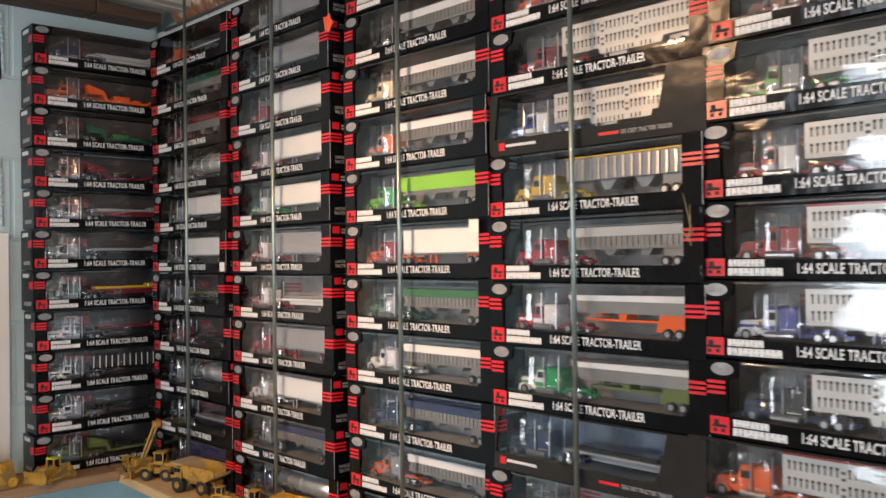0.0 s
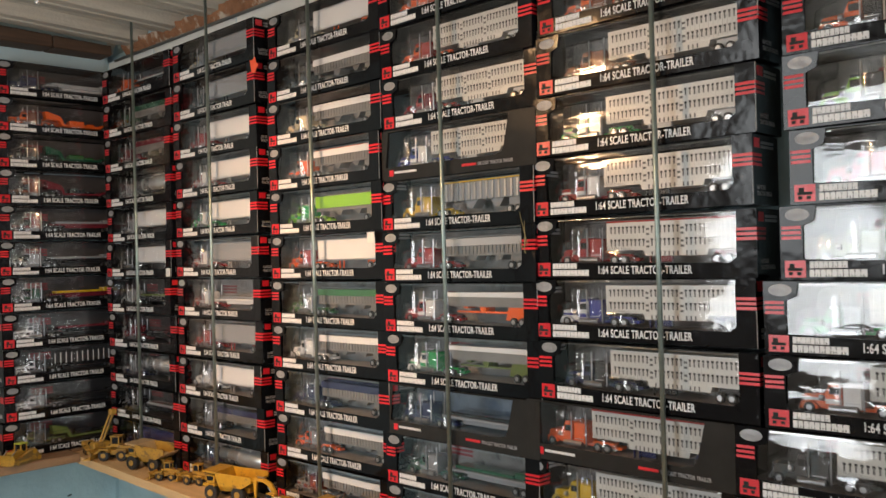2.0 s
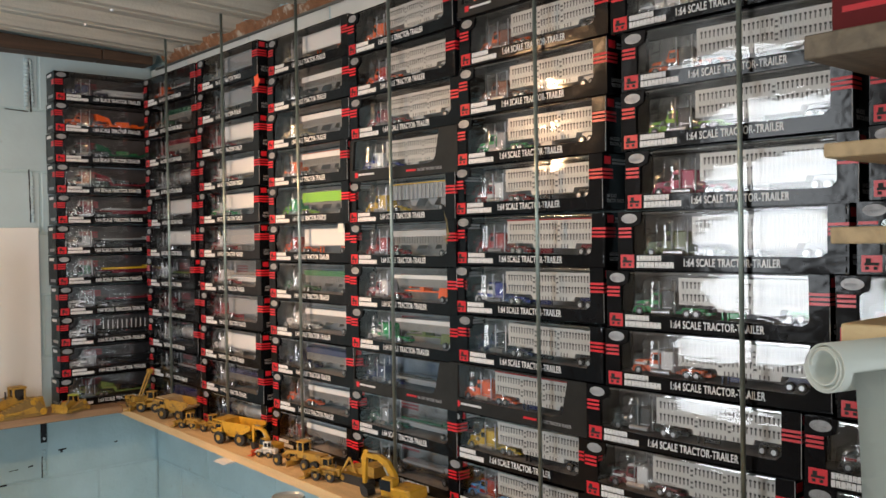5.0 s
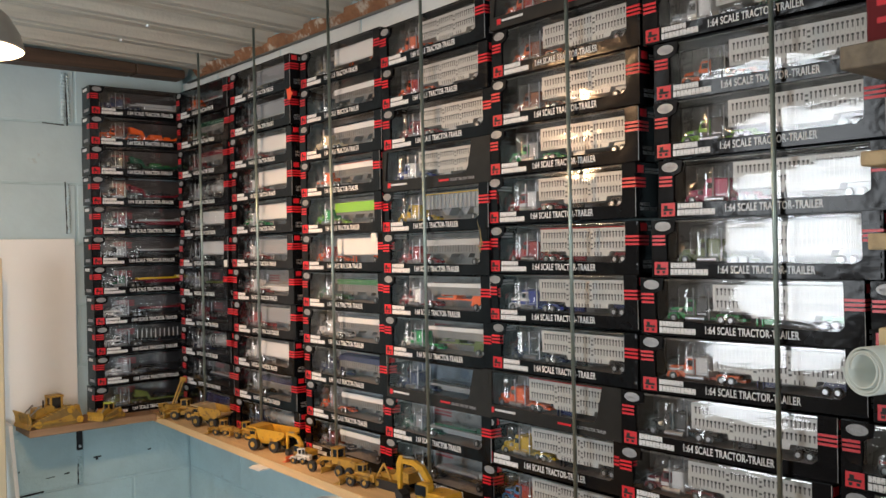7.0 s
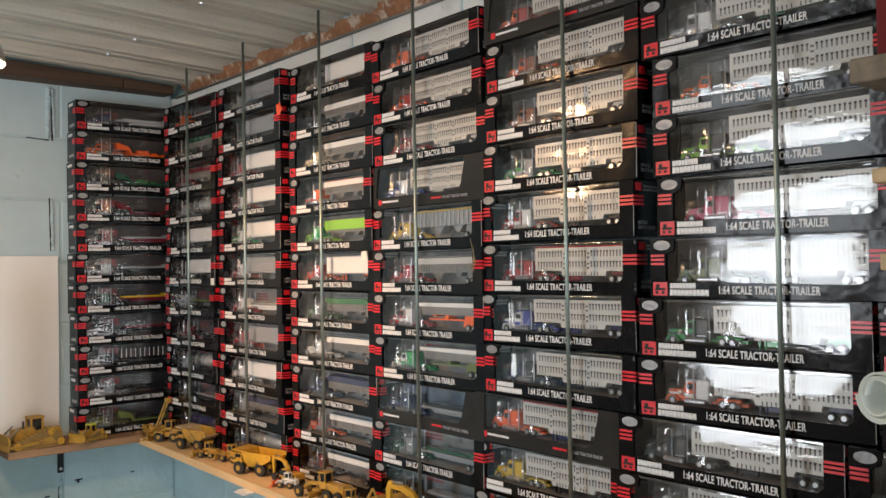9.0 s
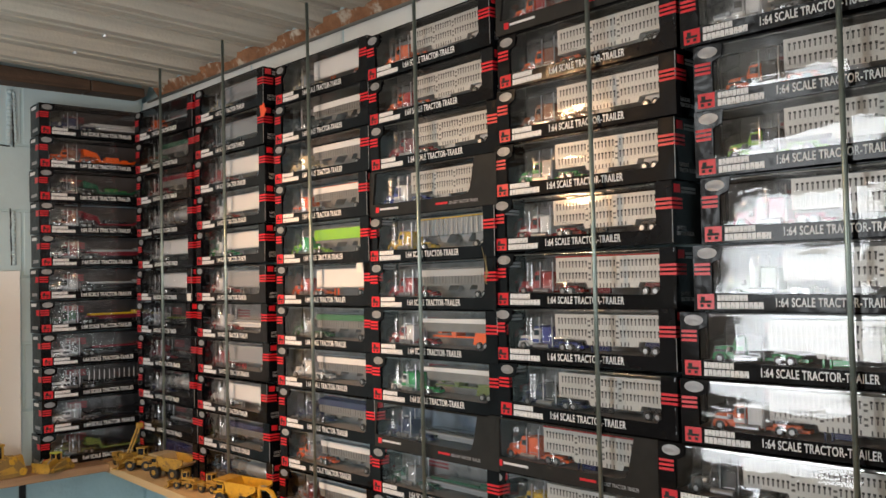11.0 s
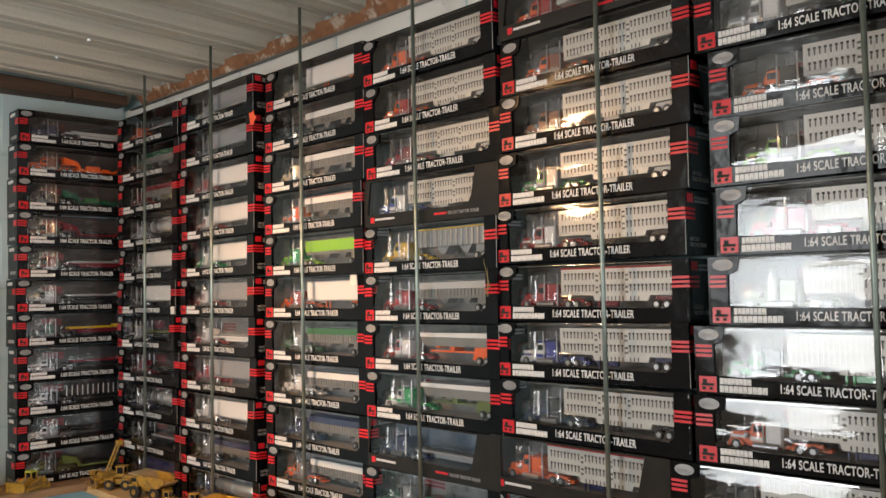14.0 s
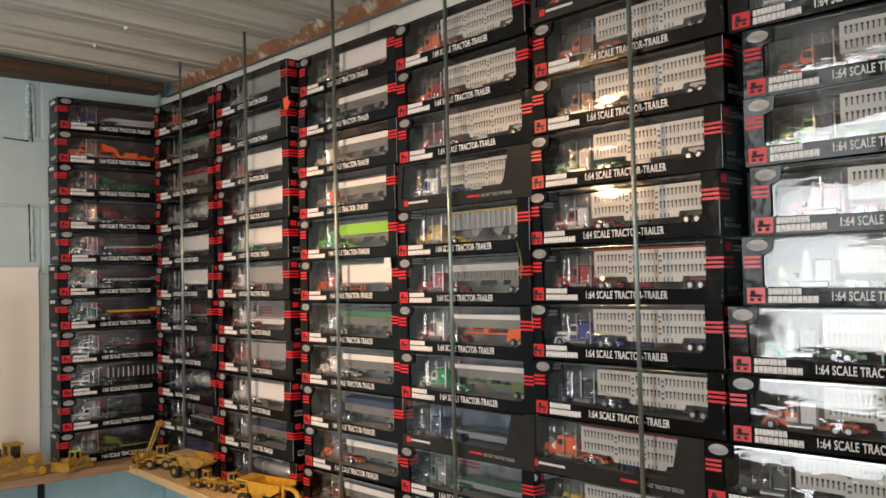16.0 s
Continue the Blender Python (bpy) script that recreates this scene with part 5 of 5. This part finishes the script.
def loader(m, s, body, bucket, label, lift=0.10):
    """A wheel loader, bucket to +x, with its arms at the given lift."""
    d = machine("toy_wheel_loader", m, label)
    for x in (0.12, -0.24):
        for y in (-0.15, 0.15):
            tyre(d, x * s, y * s, 0.11 * s, 0.09 * s)
    bm = bmesh.new()
    prism(bm, [(-0.42 * s, 0.12 * s), (-0.42 * s, 0.27 * s), (-0.14 * s, 0.29 * s), (-0.10 * s, 0.20 * s), (0.2 * s, 0.2 * s), (0.2 * s, 0.1 * s)], -0.09 * s, 0.09 * s)
    part("hull", bm, body, d)
    bm = bmesh.new()
    block(bm, -0.15 * s, -0.085 * s, 0.25 * s, 0.02 * s, 0.085 * s, 0.31 * s, 0.012 * s)
    for x in (-0.14, 0.01):
        for y in (-0.075, 0.075):
            block(bm, (x - 0.01) * s, (y - 0.01) * s, 0.31 * s, (x + 0.01) * s, (y + 0.01) * s, 0.44 * s)
    block(bm, -0.17 * s, -0.095 * s, 0.44 * s, 0.035 * s, 0.095 * s, 0.465 * s, 0.006 * s)
    part("cab", bm, body, d)
    bm = bmesh.new()
    block(bm, -0.125 * s, -0.068 * s, 0.31 * s, -0.005 * s, 0.068 * s, 0.438 * s)
    part("cab_glass", bm, GLASS_DARK, d)
    bm = bmesh.new()
    rod(bm, (-0.30 * s, 0.03 * s, 0.28 * s), (-0.30 * s, 0.03 * s, 0.40 * s), 0.016 * s, 8)
    part("exhaust", bm, BLK, d)
    for x in (0.12, -0.24):
        for y in (-0.15, 0.15):
            bm = bmesh.new()
            prism(bm, [((x - 0.12) * s, 0.17 * s), ((x - 0.09) * s, 0.235 * s), ((x + 0.09) * s, 0.235 * s), ((x + 0.12) * s, 0.17 * s), ((x + 0.10) * s, 0.225 * s - 0.01 * s), ((x - 0.10) * s, 0.225 * s - 0.01 * s)], (y - 0.045) * s, (y + 0.045) * s)
            part("fender", bm, body, d)
    bx, bz = 0.40 * s, lift * s
    for y in (-0.07, 0.07):
        bm = bmesh.new()
        rod(bm, (0.08 * s, y * s, 0.24 * s), (bx, y * s, bz), 0.02 * s, 6)
        part("arm", bm, body, d)
    bm = bmesh.new()
    prism(bm, [(bx - 0.02 * s, bz - 0.08 * s), (bx - 0.04 * s, bz + 0.04 * s), (bx + 0.02 * s, bz + 0.09 * s), (bx + 0.03 * s, bz + 0.075 * s), (bx - 0.015 * s, bz + 0.03 * s), (bx, bz - 0.06 * s), (bx + 0.14 * s, bz - 0.07 * s), (bx + 0.14 * s, bz - 0.085 * s)], -0.2 * s, 0.2 * s)
    part("bucket", bm, bucket, d)
    return d


def backhoe(d, s, body):
    """A rear digging arm for a loader."""
    bm = bmesh.new()
    rod(bm, (-0.42 * s, 0, 0.2 * s), (-0.62 * s, 0, 0.52 * s), 0.028 * s, 6)
    part("boom", bm, body, d)
    bm = bmesh.new()
    rod(bm, (-0.62 * s, 0, 0.52 * s), (-0.80 * s, 0, 0.18 * s), 0.024 * s, 6)
    part("dipper_arm", bm, body, d)
    bm = bmesh.new()
    prism(bm, [(-0.82 * s, 0.2 * s), (-0.76 * s, 0.2 * s), (-0.70 * s, 0.10 * s), (-0.74 * s, 0.03 * s), (-0.82 * s, 0.06 * s)], -0.06 * s, 0.06 * s)
    part("hoe_bucket", bm, body, d)


def grader(m, s, body, label):
    d = machine("toy_motor_grader", m, label)
    for x, y in ((0.40, -0.12), (0.40, 0.12), (-0.18, -0.12), (-0.18, 0.12), (-0.38, -0.12), (-0.38, 0.12)):
        tyre(d, x * s, y * s, 0.085 * s, 0.06 * s)
    bm = bmesh.new()
    prism(bm, [(0.42 * s, 0.09 * s), (0.42 * s, 0.14 * s), (0.30 * s, 0.22 * s), (0.0, 0.24 * s), (-0.02 * s, 0.20 * s), (0.28 * s, 0.17 * s), (0.36 * s, 0.09 * s)], -0.025 * s, 0.025 * s)
    part("main_beam", bm, body, d)
    bm = bmesh.new()
    block(bm, -0.46 * s, -0.08 * s, 0.10 * s, -0.10 * s, 0.08 * s, 0.25 * s, 0.01 * s)
    part("engine_housing", bm, body, d)
    bm = bmesh.new()
    block(bm, -0.10 * s, -0.08 * s, 0.16 * s, 0.03 * s, 0.08 * s, 0.26 * s, 0.01 * s)
    for x in (-0.09, 0.02):
        for y in (-0.07, 0.07):
            block(bm, (x - 0.008) * s, (y - 0.008) * s, 0.26 * s, (x + 0.008) * s, (y + 0.008) * s, 0.38 * s)
    block(bm, -0.11 * s, -0.09 * s, 0.38 * s, 0.04 * s, 0.09 * s, 0.40 * s, 0.005 * s)
    part("cab", bm, body, d)
    bm = bmesh.new()
    block(bm, -0.08 * s, -0.06 * s, 0.26 * s, 0.01 * s, 0.06 * s, 0.378 * s)
    part("cab_glass", bm, GLASS_DARK, d)
    bm = bmesh.new()
    prism(bm, [(0.13 * s, 0.02 * s), (0.115 * s, 0.06 * s), (0.14 * s, 0.11 * s), (0.15 * s, 0.11 * s), (0.13 * s, 0.06 * s), (0.145 * s, 0.02 * s)], -0.19 * s, 0.19 * s)
    part("blade", bm, body, d)
    bm = bmesh.new()
    rod(bm, (0.14 * s, 0, 0.10 * s), (0.14 * s, 0, 0.13 * s), 0.08 * s, 14)
    rod(bm, (0.14 * s, 0, 0.13 * s), (0.14 * s, 0, 0.2 * s), 0.02 * s, 8)
    part("turntable", bm, body, d)


def excavator(m, s, label):
    d = machine("toy_excavator", m, label)
    for y in (-0.15, 0.15):
        crawler(d, -0.24 * s, 0.24 * s, y * s, 0.05 * s, 0.08 * s, BLK)
    bm = bmesh.new()
    rod(bm, (0, 0, 0.06 * s), (0, 0, 0.12 * s), 0.09 * s, 14)
    part("turntable", bm, BLK, d)
    bm = bmesh.new()
    block(bm, -0.30 * s, -0.16 * s, 0.12 * s, 0.06 * s, 0.16 * s, 0.25 * s, 0.02 * s)
    part("house", bm, YEL, d)
    bm = bmesh.new()
    block(bm, -0.02 * s, 0.04 * s, 0.12 * s, 0.17 * s, 0.16 * s, 0.34 * s, 0.015 * s)
    part("cab", bm, YEL, d)
    bm = bmesh.new()
    block(bm, 0.0, 0.035 * s, 0.20 * s, 0.174 * s, 0.165 * s, 0.32 * s)
    part("cab_glass", bm, GLASS_DARK, d)
    bm = bmesh.new()
    prism(bm, [(0.06 * s, 0.18 * s), (0.10 * s, 0.34 * s), (0.22 * s, 0.48 * s), (0.38 * s, 0.54 * s), (0.62 * s, 0.52 * s), (0.62 * s, 0.48 * s), (0.40 * s, 0.47 * s), (0.27 * s, 0.41 * s), (0.17 * s, 0.30 * s), (0.13 * s, 0.17 * s)], -0.06 * s, -0.01 * s)
    part("boom", bm, YEL, d)
    bm = bmesh.new()
    prism(bm, [(0.56 * s, 0.56 * s), (0.63 * s, 0.56 * s), (0.68 * s, 0.46 * s), (0.66 * s, 0.14 * s), (0.62 * s, 0.14 * s), (0.60 * s, 0.44 * s)], -0.055 * s, -0.015 * s)
    part("dipper_arm", bm, YEL, d)
    bm = bmesh.new()
    prism(bm, [(0.67 * s, 0.15 * s), (0.61 * s, 0.15 * s), (0.54 * s, 0.10 * s), (0.52 * s, 0.03 * s), (0.58 * s, 0.0), (0.64 * s, 0.02 * s), (0.66 * s, 0.07 * s)], -0.10 * s, 0.03 * s)
    part("bucket", bm, BLK, d)
    for x0, z0, x1, z1 in ((0.12, 0.16, 0.30, 0.40), (0.40, 0.56, 0.58, 0.55)):
        bm = bmesh.new()
        rod(bm, (x0 * s, -0.035 * s, z0 * s), (x1 * s, -0.035 * s, z1 * s), 0.014 * s, 8)
        part("ram", bm, RAM, d)


Z = SHELF_TOP
ZE = 1.0607
dozer(pose(0.618, 2.325, ZE, 0, 0, 187), 0.225, GOLD, GOLD, "dusty yellow toy bulldozer with blade and ripper")
dozer(pose(0.792, 2.285, ZE, 0, 0, 205), 0.128, GOLD, LIMEY, "small yellow toy bulldozer with lime canopy")
loader(pose(0.995, 2.285, Z, 0, 0, 75), 0.085, GOLD, GOLD, "dusty yellow toy loader in the shelf corner", 0.3)
loader(pose(1.005, 2.145, Z, 0, 0, 128), 0.150, GOLD, GOLD, "yellow toy wheel loader with a lowered bucket", 0.10)
crane = machine("toy_drill_rig", pose(1.005, 2.235, Z), "dusty yellow toy drill rig with leaning mast")
for y in (-0.018, 0.018):
    crawler(crane, -0.03, 0.03, y, 0.008, 0.012, GOLD)
bm = bmesh.new()
block(bm, -0.025, -0.016, 0.016, 0.025, 0.016, 0.04, 0.003)
part("hull", bm, GOLD, crane)
for dx in (-0.005, 0.005):
    bm = bmesh.new()
    rod(bm, (dx, -0.005, 0.036), (0.030 + dx, -0.02, 0.125), 0.003, 8)
    part("mast", bm, GOLD, crane)
bm = bmesh.new()
block(bm, 0.022, -0.028, 0.117, 0.042, -0.010, 0.134, 0.003)
part("mast_head", bm, GOLD, crane)
hauler(pose(1.022, 1.945, Z, 0, 0, 108), 0.165, GOLD, SAND, "yellow toy dump truck with dusty beige bed")
loader(pose(0.985, 1.80, Z, 0, 0, 120), 0.100, GOLD, GOLD, "small yellow toy tractor loader", 0.12)
loader(pose(1.012, 1.70, Z, 0, 0, 110), 0.110, GOLD, GOLD, "small yellow toy loader with upright cab", 0.14)
hauler(pose(0.998, 1.500, Z, 0, 0, 112), 0.160, YEL, YEL, "large bright yellow toy mining dump truck")
excavator(pose(1.005, 1.330, Z, 0, 0, 100), 0.120, "yellow toy excavator behind a small white loader")
loader(pose(0.975, 1.305, Z, 0, 0, 115), 0.085, WHT, ORNG, "small white toy loader with orange bucket", 0.10)
grader(pose(0.985, 1.135, Z, 0, 0, 101), 0.175, GOLD, "dusty yellow toy motor grader")
bh = loader(pose(0.967, 1.005, Z, 0, 0, 112), 0.115, GOLD, GOLD, "dusty yellow toy backhoe with low bucket", 0.09)
backhoe(bh, 0.115, GOLD)
tk = machine("toy_crawler_loader", pose(1.025, 0.915, Z, 0, 0, 95), "dusty yellow toy crawler with black tracks")
for y in (-0.028, 0.028):
    crawler(tk, -0.055, 0.055, y, 0.011, 0.018, BLK)
bm = bmesh.new()
prism(bm, [(-0.05, 0.02), (-0.05, 0.045), (-0.01, 0.048), (0.0, 0.036), (0.05, 0.034), (0.05, 0.02)], -0.02, 0.02)
part("hull", bm, GOLD, tk)
excavator(pose(0.968, 0.712, Z, 0, 0, 97), 0.185, "bright yellow toy excavator with folded arm")
# tins on a bench in front of the shelf
bench = empty("work_bench", pose(0.66, 0.70, 0.0), "plain timber work bench below the shelf", "bench")
bm = bmesh.new()
block(bm, -0.16, -0.30, 0.945, 0.14, 0.24, 0.975, 0.002)
part("bench_top", bm, RAW, bench)
for x in (-0.14, 0.10):
    for y in (-0.28, 0.20):
        bm = bmesh.new()
        block(bm, x, y, 0.0, x + 0.03, y + 0.03, 0.9449)
        part("leg", bm, RAW, bench)
for x, y, r, h in ((0.705, 0.735, 0.033, 0.140), (0.712, 0.655, 0.024, 0.126)):
    tin = empty("paint_tin", pose(x, y, 0.9752), "black tin with a pale metal lid on the bench", "tin", "tins on the bench")
    bm = bmesh.new()
    rod(bm, (0, 0, 0), (0, 0, h), r, 24)
    part("can", bm, BLK, tin)
    bm = bmesh.new()
    rod(bm, (0, 0, h + 0.0002), (0, 0, h + 0.006), r * 1.03, 24, r * 0.98)
    res = bmesh.ops.inset_region(bm, faces=[f for f in bm.faces if f.normal.z > 0.9], thickness=r * 0.14, depth=-0.004)
    part("lid", bm, mat("pale_tin", (0.55, 0.57, 0.55), 0.35, 0.3, vary=0.2), tin, "pale metal lid")
bm = bmesh.new()
prism(bm, [(0.95, 1.0278), (0.912, 1.0278), (0.898, 1.0235), (0.95, 1.0245)], 1.395, 1.455)
tagged(part("paper_scrap", bm, WHITE_PRINT, None), "white paper scrap stuck under the shelf edge", "paper")

# ---- blocks of the walls ----
def blocks_of(parent, place, u0, u1, courses, start, joints):
    """Painted blocks, each proud of its joints."""
    for k, z in enumerate(courses):
        u = u0 + joints[k % len(joints)]
        cuts = [u0]
        while u < u1 - 0.02:
            if u > u0 + 0.02:
                cuts.append(u)
            u += 0.45
        cuts.append(u1)
        for a, b in zip(cuts, cuts[1:]):
            w = b - a - 0.006
            key = (round(w, 3), start)
            if key not in _made:
                bm = bmesh.new()
                block(bm, 0, 0, 0, w, 0.012, 0.2065, 0.003)
                _made[key] = mesh_of("block", bm, start)
            ob = put("block", _made[key], parent, "", place(a + 0.003, z + 0.003))


blocks_of(NORTH_WALL, lambda u, z: pose(u, NORTH - 0.001, z), -0.15, EAST - 0.002, [0.6, 0.8125], BLUE, [0.18, 0.0])
blocks_of(NORTH_WALL, lambda u, z: pose(u, NORTH - 0.001, z), -0.15, EAST - 0.002, [1.025 + 0.2125 * k for k in range(6)], SKYWALL, [0.18, 0.0])
blocks_of(EAST_WALL, lambda u, z: pose(EAST - 0.001, -u, z, 0, 0, -90), -NORTH + 0.004, 0.75, [0.6, 0.8125], BLUE, [0.2, 0.42])
blocks_of(EAST_WALL, lambda u, z: pose(EAST - 0.001, -u, z, 0, 0, -90), -NORTH + 0.004, 0.75, [2.058], PALE, [0.3])
